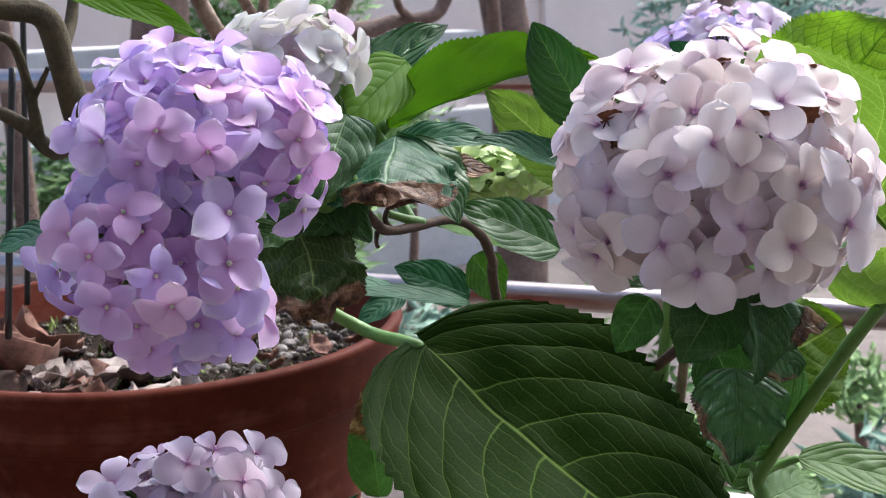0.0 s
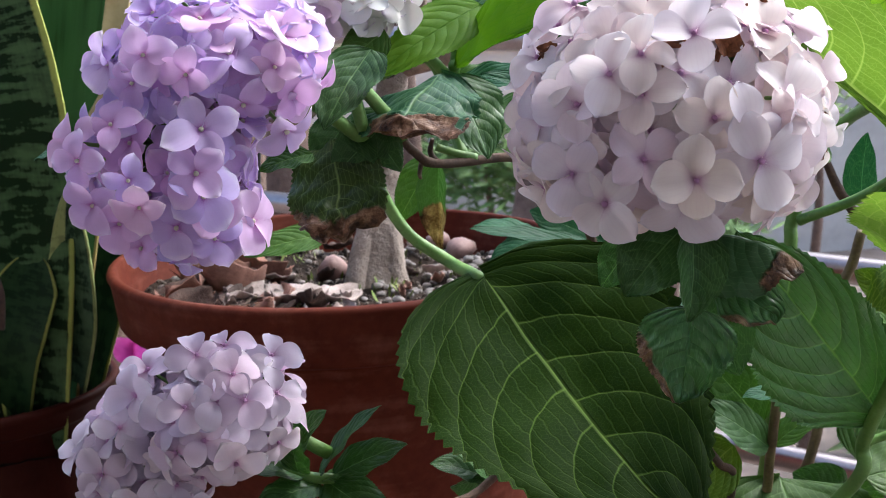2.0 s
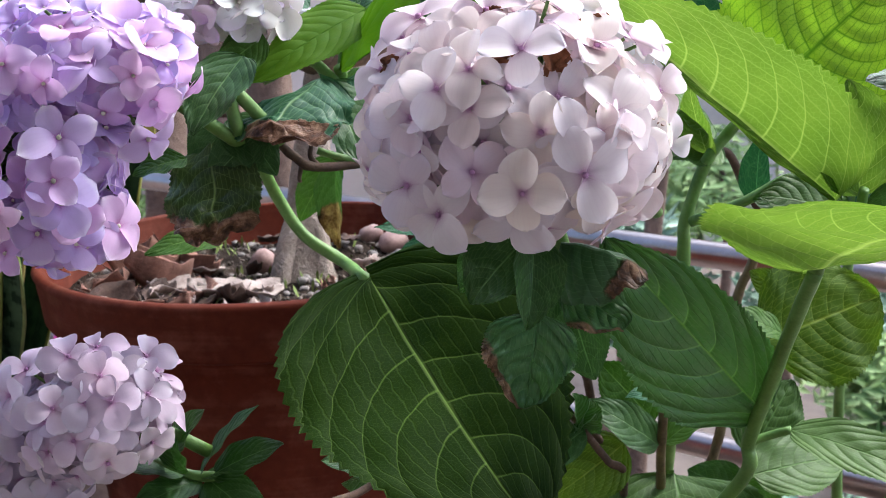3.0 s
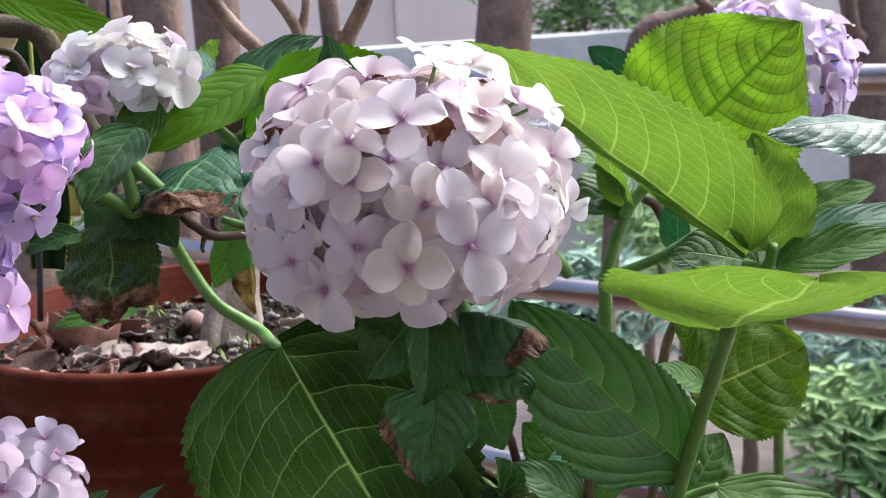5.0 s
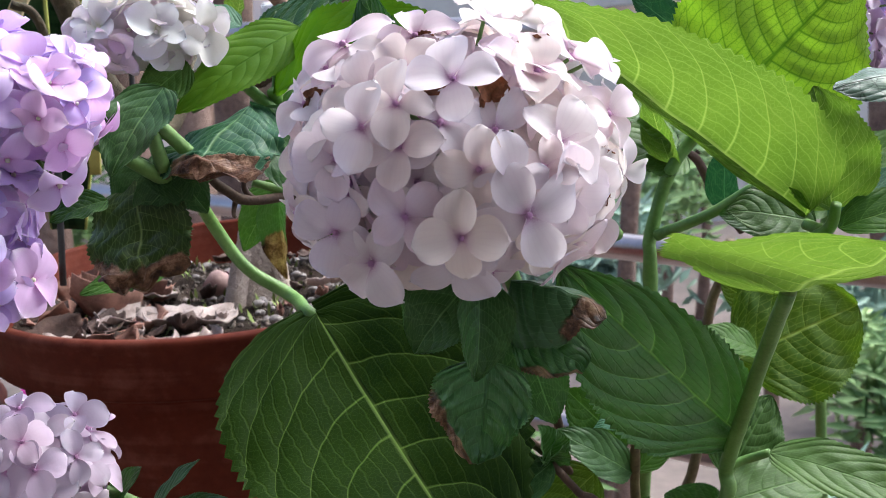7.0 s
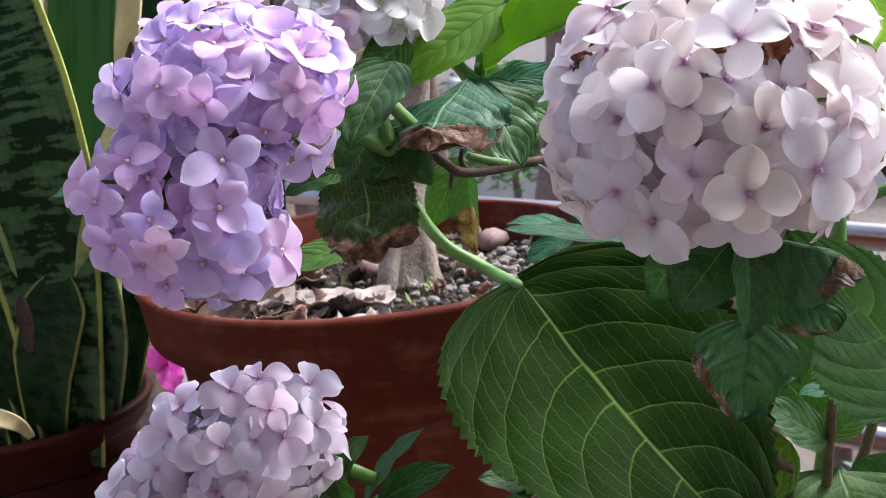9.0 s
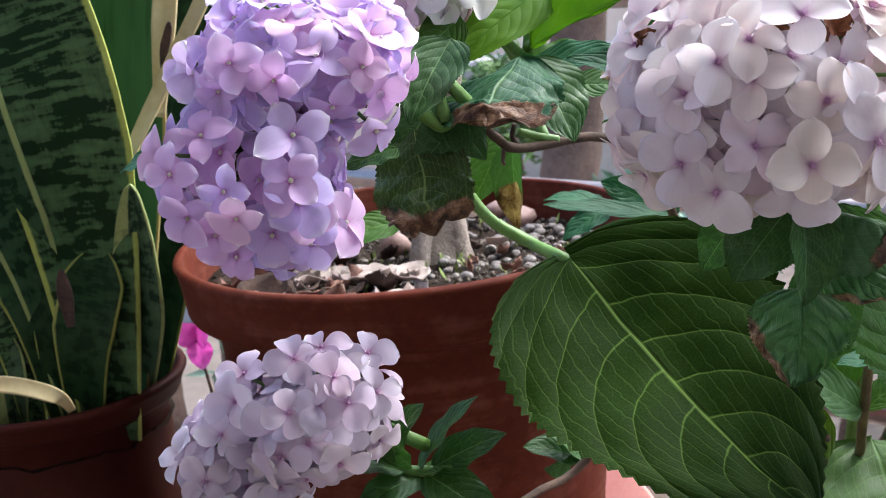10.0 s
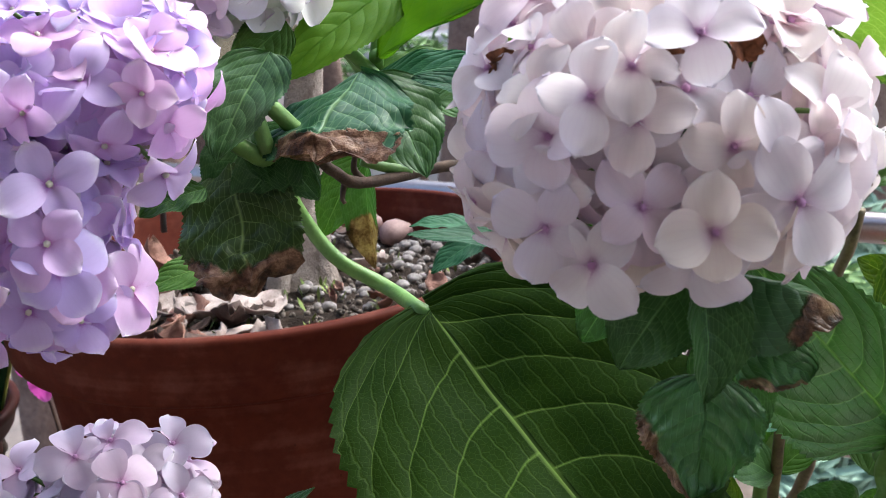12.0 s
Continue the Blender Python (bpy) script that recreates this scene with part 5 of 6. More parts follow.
leaf(shrub, (0.0093, -0.3450, 0.2452), (-0.0259, -0.3650, 0.2573), (0.34, -0.02, 0.94), 0.020, LEAF_DARK)
leaf(shrub, (0.0203, -0.3450, 0.2422), (0.0540, -0.3750, 0.2267), (-0.06, -0.51, 0.86), 0.024, LEAF_DARK)
leaf(shrub, (0.0162, -0.3450, 0.2417), (-0.0101, -0.3750, 0.2395), (0.23, -0.27, 0.94), 0.020, LEAF_DARK)
leaf(shrub, (0.0190, -0.3450, 0.2435), (0.0396, -0.3500, 0.2490), (-0.26, -0.02, 0.96), 0.020, LEAF_MID)
leaf(shrub, (0.0976, -0.2700, 0.2099), (0.0669, -0.2800, 0.2233), (0.47, -0.42, 0.78), 0.020, LEAF_DARK, 0.08, 0.3)
leaf(shrub, (0.0971, -0.2700, 0.2109), (0.0785, -0.2800, 0.2327), (0.79, -0.31, 0.53), 0.020, LEAF_DARK, 0.08, 0.3)
leaf(shrub, (0.0942, -0.2700, 0.2121), (0.0769, -0.2800, 0.2106), (0.45, -0.69, -0.57), 0.020, LEAF_DARK, 0.05, 0.3)
# stems
stem(shrub, [(0.2460, -0.1550, 0.0900), (0.2540, -0.2050, 0.1180), (0.2908, -0.2680, 0.2008), (0.2939, -0.2700, 0.2229), (0.2968, -0.2950, 0.2589), (0.3012, -0.3350, 0.3125), (0.3030, -0.3570, 0.3380)], 0.0041, 0.0036, STEM_GREEN)
stem(shrub, [(0.3030, -0.3570, 0.3380), (0.3090, -0.3600, 0.3580), (0.3181, -0.3650, 0.3669), (0.3194, -0.3700, 0.3777)], 0.0034, 0.0022, STEM_GREEN)
stem(shrub, [(0.3120, -0.3520, 0.3660), (0.3165, -0.3620, 0.3651)], 0.0025, 0.0028, STEM_GREEN)
stem(shrub, [(0.2939, -0.2700, 0.2229), (0.3039, -0.2700, 0.2266), (0.3148, -0.2750, 0.2317)], 0.0026, 0.0022, STEM_GREEN)
stem(shrub, [(0.2961, -0.2680, 0.2188), (0.2947, -0.2620, 0.2294), (0.3080, -0.2560, 0.2400)], 0.0028, 0.0024, STEM_GREEN)
stem(shrub, [(0.2913, -0.2680, 0.2007), (0.2939, -0.2650, 0.2007), (0.2977, -0.2620, 0.2013)], 0.002, 0.0016, STEM_GREEN)
stem(shrub, [(0.2734, -0.2350, 0.2545), (0.2988, -0.2350, 0.2649)], 0.0018, 0.002, STEM_GREEN)
stem(shrub, [(0.2520, -0.1550, 0.0900), (0.2536, -0.2200, 0.1656), (0.2504, -0.2500, 0.2118), (0.2504, -0.2600, 0.2406), (0.2514, -0.2620, 0.2503)], 0.003, 0.0024, STEM_NODE)
stem(shrub, [(0.2320, -0.1600, 0.0900), (0.2303, -0.2500, 0.1943), (0.2197, -0.2650, 0.2127), (0.2060, -0.2750, 0.2341)], 0.0024, 0.002, STEM_WOOD)
stem(shrub, [(0.2220, -0.1500, 0.0900), (0.2226, -0.2400, 0.2001), (0.2024, -0.2700, 0.2391), (0.1782, -0.2900, 0.2633), (0.1528, -0.3000, 0.2831), (0.0986, -0.2900, 0.2178), (0.0737, -0.3100, 0.2127), (0.0560, -0.3250, 0.2121), (0.0374, -0.3350, 0.2236), (0.0244, -0.3450, 0.2430)], 0.0024, 0.002, STEM_WOOD)
stem(shrub, [(0.0244, -0.3450, 0.2430), (0.0098, -0.3450, 0.2452), (-0.0106, -0.3450, 0.2548)], 0.0028, 0.0024, STEM_GREEN)
stem(shrub, [(0.2400, -0.1350, 0.0900), (0.2147, -0.2300, 0.2320), (0.2086, -0.2600, 0.2620), (0.2013, -0.3000, 0.2933), (0.1900, -0.4000, 0.3550)], 0.0026, 0.0024, STEM_WOOD)
stem(shrub, [(0.2560, -0.1350, 0.0900), (0.2983, -0.1500, 0.1663), (0.3080, -0.1600, 0.2641), (0.3170, -0.1650, 0.2949), (0.3204, -0.1700, 0.3155)], 0.0034, 0.003, STEM_NODE, label="brown cane with joints")
stem(shrub, [(0.2620, -0.1500, 0.0900), (0.2677, -0.2000, 0.2496), (0.2678, -0.2150, 0.3171), (0.2686, -0.2150, 0.3324), (0.2798, -0.2150, 0.3655), (0.2945, -0.2200, 0.3860), (0.2851, -0.3000, 0.4052)], 0.0044, 0.003, STEM_GREEN)
leaf(shrub, (0.2822, -0.2100, 0.3661), (0.2694, -0.2200, 0.4093), (-0.65, -0.68, -0.35), 0.020, LEAF_YOUNG, 0.04, 0.3)
stem(shrub, [(0.2710, -0.2200, 0.3334), (0.2953, -0.2400, 0.3477), (0.3112, -0.2500, 0.3598), (0.3204, -0.2550, 0.3640)], 0.003, 0.0022, STEM_GREEN)
leaf(shrub, (0.3130, -0.1900, 0.3366), (0.3130, -0.2000, 0.3775), (-0.66, -0.73, -0.18), 0.020, LEAF_BLUE, 0.03, 0.3)
stem(shrub, [(0.3440, -0.1000, 0.3034), (0.3276, -0.1000, 0.3265), (0.3167, -0.1000, 0.3490), (0.3077, -0.1000, 0.3549)], 0.0035, 0.0025, STEM_WOOD)
stem(shrub, [(0.2360, -0.3300, 0.3620), (0.2223, -0.3600, 0.3835), (0.2151, -0.3900, 0.3984)], 0.003, 0.0028, STEM_GREEN)
stem(shrub, [(0.2280, -0.1400, 0.0900), (0.1619, -0.2200, 0.3152), (0.1472, -0.2500, 0.3536), (0.1324, -0.2700, 0.3731), (0.1113, -0.2900, 0.3839), (0.0783, -0.3100, 0.3849), (0.0668, -0.3200, 0.3927), (0.0615, -0.3250, 0.4002)], 0.0027, 0.0021, STEM_WOOD, knots=0.3)
stem(shrub, [(0.0783, -0.3100, 0.3849), (0.0744, -0.3120, 0.3907), (0.0755, -0.3150, 0.3975)], 0.0016, 0.001, STEM_WOOD)
stem(shrub, [(0.0700, -0.3140, 0.3863), (0.0689, -0.3160, 0.3812), (0.0696, -0.3170, 0.3793)], 0.0012, 0.0008, STEM_WOOD)
stem(shrub, [(0.0959, -0.3000, 0.3856), (0.0862, -0.3030, 0.3887), (0.0770, -0.3050, 0.3924)], 0.0022, 0.0018, STEM_GREEN)
stem(shrub, [(0.0627, -0.3250, 0.4001), (0.0564, -0.3300, 0.4100), (0.0423, -0.3350, 0.4261), (0.0450, -0.3350, 0.4050)], 0.0034, 0.003, STEM_GREEN)
stem(shrub, [(0.2280, -0.1400, 0.0900), (0.2000, -0.1800, 0.2000), (0.1359, -0.2200, 0.2777), (0.0985, -0.2870, 0.3215), (0.0830, -0.2460, 0.3215), (0.0600, -0.2400, 0.3370), (0.0473, -0.2400, 0.3575), (0.0434, -0.2500, 0.3712), (0.0401, -0.2620, 0.3841), (0.0368, -0.2750, 0.3972)], 0.0034, 0.0032, STEM_GREEN)
stem(shrub, [(0.0902, -0.3020, 0.3851), (0.0822, -0.2800, 0.4086), (0.0803, -0.2650, 0.4149), (0.0861, -0.2620, 0.4223), (0.0868, -0.2750, 0.4284)], 0.003, 0.003, STEM_GREEN)
stem(shrub, [(0.0861, -0.2620, 0.4223), (0.0887, -0.2600, 0.4381), (0.0904, -0.2600, 0.4461)], 0.003, 0.0018, STEM_GREEN)
stem(shrub, [(0.0803, -0.2650, 0.4149), (0.0864, -0.2700, 0.4179), (0.0744, -0.2800, 0.4337), (0.0675, -0.2750, 0.4404)], 0.003, 0.0024, STEM_GREEN)
stem(shrub, [(0.0826, -0.2650, 0.4174), (0.0718, -0.2700, 0.4321), (0.0500, -0.2850, 0.4250)], 0.0026, 0.0026, STEM_GREEN)

# ---- second hydrangea, farther back by the railing ----
far_shrub = tagged(new("hydrangea_shrub"), "hydrangea with one lilac mophead farther back by the railing", "hydrangea")
flower_head(far_shrub, [((0.3970, -0.0500, 0.4217), (0.056, 0.052, 0.044), (0, 0, 0))], 84, 0.0150, [PETAL_LILAC, PETAL_PURPLE], EYE, 67, "lilac mophead on a tall stem", (0.4160, -0.0300, 0.3119))

stem(far_shrub, [(0.4400, 0.0200, -0.2900), (0.4200, -0.0000, 0.1000), (0.4160, -0.0300, 0.3119)], 0.0045, 0.0036, STEM_GREEN)
leaf(far_shrub, (0.4161, -0.0300, 0.3198), (0.4845, -0.0200, 0.3407), (-0.12, -0.68, 0.73), 0.032, LEAF_MID)
leaf(far_shrub, (0.4140, -0.0300, 0.3042), (0.3685, -0.0500, 0.2960), (0.12, -0.60, 0.79), 0.032, LEAF_MID)

# ---- little bare-trunked tree growing in the big pot ----
tree = tagged(new("potted_tree"), "old bare brown branching trunk rooted in the big pot", "tree")

stem(tree, [(0.0200, 0.0560, 0.2100), (0.0210, 0.0570, 0.2450), (0.0260, 0.0620, 0.3000), (0.0340, 0.0680, 0.3600), (0.0410, 0.0700, 0.4007)], 0.021, 0.01, BARK_PALE, "trunk", 0.25, segs=22)
stem(tree, [(0.0200, 0.0540, 0.2220), (0.0205, 0.0560, 0.2520), (0.0240, 0.0610, 0.2920)], 0.030, 0.016, BARK_PALE, "root_flare", 0.4, segs=26)
stem(tree, [(0.0400, 0.0420, 0.2150), (0.0360, 0.0430, 0.2450), (0.0300, 0.0560, 0.3000)], 0.013, 0.006, BARK_PALE, "root", 0.25, segs=14)
stem(tree, [(0.0000, 0.0300, 0.2150), (0.0070, 0.0350, 0.2480), (0.0220, 0.0570, 0.3100)], 0.012, 0.006, BARK_PALE, "root", 0.25, segs=14)
stem(tree, [(0.0410, 0.0700, 0.4007), (0.0627, 0.0300, 0.4476), (0.0459, 0.0000, 0.4773), (0.0328, -0.0200, 0.5047), (0.0163, -0.0300, 0.5417)], 0.0066, 0.004, BARK, "branch", 0.22, segs=14)
stem(tree, [(0.0410, 0.0700, 0.4007), (0.0784, 0.0600, 0.4323), (0.0882, 0.0500, 0.4628), (0.0737, 0.0400, 0.4919), (0.0505, 0.0300, 0.5264)], 0.0056, 0.0033, BARK, "branch", 0.22, segs=14)
stem(tree, [(0.0880, 0.0500, 0.4608), (0.0938, 0.0500, 0.4804), (0.0971, 0.0500, 0.5040), (0.1060, 0.0500, 0.5504)], 0.0038, 0.003, BARK, "branch", 0.22, segs=14)
stem(tree, [(0.0410, 0.0700, 0.4007), (0.0858, 0.0500, 0.4121), (0.1147, 0.0200, 0.4407), (0.1275, 0.0000, 0.4641), (0.1415, -0.0100, 0.4898), (0.1577, -0.0200, 0.5254)], 0.0066, 0.005, BARK, "branch", 0.22, segs=14)
stem(tree, [(0.1242, 0.0050, 0.4603), (0.1227, 0.0000, 0.4675)], 0.0059, 0.004, BARK, "knot", 0.22, segs=14)
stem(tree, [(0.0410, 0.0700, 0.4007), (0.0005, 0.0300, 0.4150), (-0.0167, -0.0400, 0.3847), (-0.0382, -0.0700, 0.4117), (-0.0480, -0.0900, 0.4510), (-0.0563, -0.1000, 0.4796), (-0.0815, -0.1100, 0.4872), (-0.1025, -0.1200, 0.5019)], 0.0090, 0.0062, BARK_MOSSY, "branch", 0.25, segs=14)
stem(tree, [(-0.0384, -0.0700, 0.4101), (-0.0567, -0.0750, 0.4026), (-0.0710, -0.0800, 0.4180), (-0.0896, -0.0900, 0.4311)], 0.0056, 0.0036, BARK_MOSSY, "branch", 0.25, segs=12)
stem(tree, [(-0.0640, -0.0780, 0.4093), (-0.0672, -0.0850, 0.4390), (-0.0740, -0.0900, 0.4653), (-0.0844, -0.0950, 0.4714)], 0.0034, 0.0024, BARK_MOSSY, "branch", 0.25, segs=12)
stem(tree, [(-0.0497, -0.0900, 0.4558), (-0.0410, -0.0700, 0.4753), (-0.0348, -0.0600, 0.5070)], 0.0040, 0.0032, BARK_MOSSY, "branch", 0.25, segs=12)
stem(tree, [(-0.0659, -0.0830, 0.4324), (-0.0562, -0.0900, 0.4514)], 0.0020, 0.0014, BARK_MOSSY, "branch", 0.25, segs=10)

# ---- what lies on the soil of the big pot ----
def pebble_mesh(rnd, r, flat=0.7):
    bm = bmesh.new()
    bmesh.ops.create_icosphere(bm, subdivisions=2, radius=r)
    off = Vector([rnd.uniform(0, 50) for _ in range(3)])
    for v in bm.verts:
        v.co *= 1 + 0.35 * noise.noise(v.co / r * 0.9 + off)
        v.co.z *= flat
    return bm


def soil_height(x, y):
    return 0.240 + 0.008 * noise.noise(Vector((x * 22, y * 22, 3))) + 0.004 * noise.noise(Vector((x * 90, y * 90, 3)))


rnd = random.Random(5)
for k in range(170):
    a, r = rnd.uniform(0, 6.283), 0.152 * math.sqrt(rnd.random())
    x, y = r * math.cos(a), r * math.sin(a)
    if k % 3 and (x < 0.01 or y < 0.0):
        x, y = abs(x) * 0.8 + 0.02, y * 0.6 + 0.04
        if x * x + y * y > 0.023:
            continue
    size = rnd.uniform(0.0024, 0.0050)
    ob = tagged(new("pebble", mesh_of("pebble", pebble_mesh(rnd, size), GRAVEL)), "small pale grey pebble on potting soil", "pebble", "pebbles in the big pot")
    ob.location = (POT[0] + x, POT[1] + y, soil_height(x, y) + size * 0.35)
    ob.rotation_euler = (0, 0, rnd.uniform(0, 6))
for x, y, size in ((0.085, 0.115, 0.013), (0.066, 0.128, 0.010), (0.02, 0.12, 0.009), (-0.02, -0.04, 0.011), (-0.085, -0.02, 0.010), (-0.015, 0.06, 0.012)):
    ob = tagged(new("stone", mesh_of("stone", pebble_mesh(rnd, size, 0.8), STONE_PINK)), "rounded brownish-pink stone lying on potting soil", "stone", "stones in the big pot")
    ob.location = (POT[0] + x, POT[1] + y, soil_height(x, y) + size * 0.5)

bm = bmesh.new()
for k in range(1500):
    a, r = rnd.uniform(0, 6.283), 0.155 * math.sqrt(rnd.random())
    x, y = r * math.cos(a), r * math.sin(a)
    s = rnd.uniform(0.0010, 0.0026)
    m = Matrix.LocRotScale((x, y, soil_height(x, y) + s * 0.3), Euler([rnd.uniform(0, 6) for _ in range(3)]), (s * rnd.uniform(0.7, 1.8), s, s * 0.8))
    bmesh.ops.create_icosphere(bm, subdivisions=1, radius=1, matrix=m)
grit = tagged(new("grit", mesh_of("grit", bm, GRIT)), "loose crumbs of grit and soil in the pot", "grit", kind="stuff")
grit.location = POT


def litter(x, y, length, width, mat, seed, lift, label, tilt=(0, 0, 0)):
    """A curled, torn dry leaf or flake of bark."""
    r = random.Random(seed)
    bm = bmesh.new()
    rows = []
    for i in range(13):
        u = i / 12
        half = width * 0.5 * (math.sin(math.pi * min(1, u * 0.94 + 0.05)) ** 0.6) * (1 + 0.25 * noise.noise(Vector((u * 6, seed, 0))))
        rows.append([bm.verts.new((length * (u - 0.5), half * v, lift * (abs(v) ** 1.5) + lift * 0.8 * (2 * u - 1) ** 2 + 0.003 * noise.noise(Vector((u * 5, v * 3, seed))))) for v in (-1, -0.6, -0.2, 0.2, 0.6, 1)])
    for a, b in zip(rows, rows[1:]):
        for j in range(5):
            bm.faces.new((a[j], a[j + 1], b[j + 1], b[j]))
    top = bm.faces[:]
    ret = bmesh.ops.extrude_face_region(bm, geom=top)
    bmesh.ops.translate(bm, verts=[e for e in ret["geom"] if isinstance(e, bmesh.types.BMVert)], vec=(0, 0, 0.0009))
    ob = tagged(new("dry_leaf", mesh_of("dry_leaf", bm, mat)), label, "dry leaf", "litter on the soil")
    ob.location = (POT[0] + x, POT[1] + y, soil_height(x, y) + 0.006)
    ob.rotation_euler = (tilt[0], tilt[1], r.uniform(0, 6.3))
    return ob


spots = [(-0.105, -0.075, 0.05), (-0.085, -0.10, 0.042), (-0.06, -0.085, 0.05), (-0.035, -0.115, 0.045), (-0.012, -0.095, 0.05), (-0.115, -0.03, 0.05), (-0.075, -0.055, 0.04), (0.01, -0.125, 0.04), (-0.05, -0.12, 0.038), (-0.02, -0.07, 0.036), (0.045, -0.115, 0.03), (-0.095, 0.02, 0.045), (-0.125, 0.0, 0.05), (-0.06, 0.03, 0.035), (-0.045, -0.05, 0.04), (-0.08, -0.115, 0.035)]
for k, (x, y, size) in enumerate(spots):
    pale = k % 3 == 1
    litter(x, y, size, size * rnd.uniform(0.5, 0.75), (LITTER_PALE if pale else LITTER_RED if k % 3 == 2 else LITTER_BROWN), 100 + k, rnd.uniform(0.003, 0.009),
           "pale bleached curled dry leaf on soil" if pale else "dark brown curled dry leaf on soil", (rnd.uniform(-0.5, 0.5), rnd.uniform(-0.4, 0.4), 0))
# large curled leaves lying against the pot's side
litter(-0.084, -0.020, 0.055, 0.034, LITTER_RED, 300, 0.016, "large reddish-brown curled dry leaf on soil", (0.5, -0.4, 0))
litter(-0.077, 0.036, 0.05, 0.03, LITTER_RED, 301, 0.014, "large reddish-brown curled dry leaf on soil", (0.5, -0.4, 0))
litter(-0.102, 0.041, 0.05, 0.034, LITTER_RED, 302, 0.018, "large reddish-brown curled dry leaf on soil", (0.5, -0.4, 0))
litter(-0.032, -0.044, 0.048, 0.036, LITTER_PALE, 303, 0.006, "broad bleached flake of dry leaf on soil", (0.15, 0.1, 0))
litter(-0.002, -0.055, 0.04, 0.032, LITTER_PALE, 304, 0.005, "broad bleached flake of dry leaf on soil", (0.15, 0.1, 0))
litter(-0.069, -0.032, 0.045, 0.034, LITTER_PALE, 305, 0.006, "broad bleached flake of dry leaf on soil", (0.15, 0.1, 0))
litter(-0.029, -0.054, 0.045, 0.034, LITTER_PALE, 306, 0.006, "broad bleached flake of dry leaf on soil", (0.15, 0.1, 0))
litter(-0.089, 0.020, 0.05, 0.03, LITTER_RED, 307, 0.013, "large reddish-brown curled dry leaf on soil", (0.5, -0.4, 0))
# smaller torn scraps between the leaves
for k in range(46):
    a, r = rnd.uniform(0, 6.283), 0.142 * math.sqrt(rnd.random())
    x, y = r * math.cos(a), r * math.sin(a)
    size = rnd.uniform(0.011, 0.026)
    pale = k % 5 == 0
    litter(x, y, size, size * rnd.uniform(0.35, 0.7), LITTER_PALE if pale else LITTER_BROWN if k % 2 else LITTER_RED, 200 + k, rnd.uniform(0.001, 0.005),
           "small pale torn scrap of dry leaf" if pale else "small brown torn scrap of dry leaf", (rnd.uniform(-0.7, 0.7), rnd.uniform(-0.6, 0.6), 0))
bm = bmesh.new()
for k in range(520):
    a, r = rnd.uniform(0, 6.283), 0.15 * math.sqrt(rnd.random())
    x, y = r * math.cos(a), r * math.sin(a)
    if noise.noise(Vector((x * 30, y * 30, 8))) < 0.0:
        continue
    base = Vector((x, y, soil_height(x, y)))
    d = Vector((rnd.uniform(-1, 1), rnd.uniform(-1, 1), rnd.uniform(0.5, 1.5))).normalized() * rnd.uniform(0.005, 0.012)
    side = d.cross(Vector((0, 0, 1))).normalized() * 0.0012
    bm.faces.new([bm.verts.new(q) for q in (base - side * 0.4, base + side * 0.4, base + d * 0.6 + side, base + d, base + d * 0.6 - side)])
moss = tagged(new("moss", mesh_of("moss", bm, LEAF_MOSS)), "tiny green weed sprigs and moss on the soil", "moss", kind="stuff")
moss.location = POT

# added saucer under the big pot: its pink stands for backlight on the pot
saucer = new("saucer")
tagged(saucer, "shallow pinkish saucer added for the light low on the big pot", "saucer")
saucer.location = (POT[0], POT[1], 0.0)
bm = bmesh.new()
lathe(bm, [(0.0, 0.0), (0.135, 0.0), (0.14, 0.003), (0.168, 0.030), (0.171, 0.031), (0.172, 0.029), (0.170, 0.026), (0.143, 0.001), (0.135, -0.004), (0.0, -0.004)], 96)
bmesh.ops.remove_doubles(bm, verts=bm.verts, dist=1e-5)
part("saucer_dish", bm, SAUCER, saucer)

# ---- hydrangea's own pot ----
shrub_pot = flower_pot("flower_pot", (0.240, -0.150, 0.0), 0.055, 0.100, 0.042, 0.020, POT_DARK, "small brown plastic pot full of dark soil", 0.004)
soil_disc(shrub_pot, 0.0495, 0.094, 9)
far_pot = flower_pot("flower_pot", (0.46, 0.02, -0.55), 0.14, 0.27, 0.10, 0.05, POT_DARK, "brown plastic pot behind the shrub", 0.004)
soil_disc(far_pot, 0.130, 0.255, 12)

# ---- snake plant ----
SN = (-0.307, 0.094, 0.0)
snake_pot = flower_pot("flower_pot", SN, 0.108, 0.160, 0.094, 0.022, POT_DARK, "wide dark reddish-brown pot holding a snake plant", 0.006)
soil_disc(snake_pot, 0.094, 0.118, 15)
snake = tagged(new("snake_plant"), "snake plant with tall mottled sword leaves edged yellow", "snake plant")


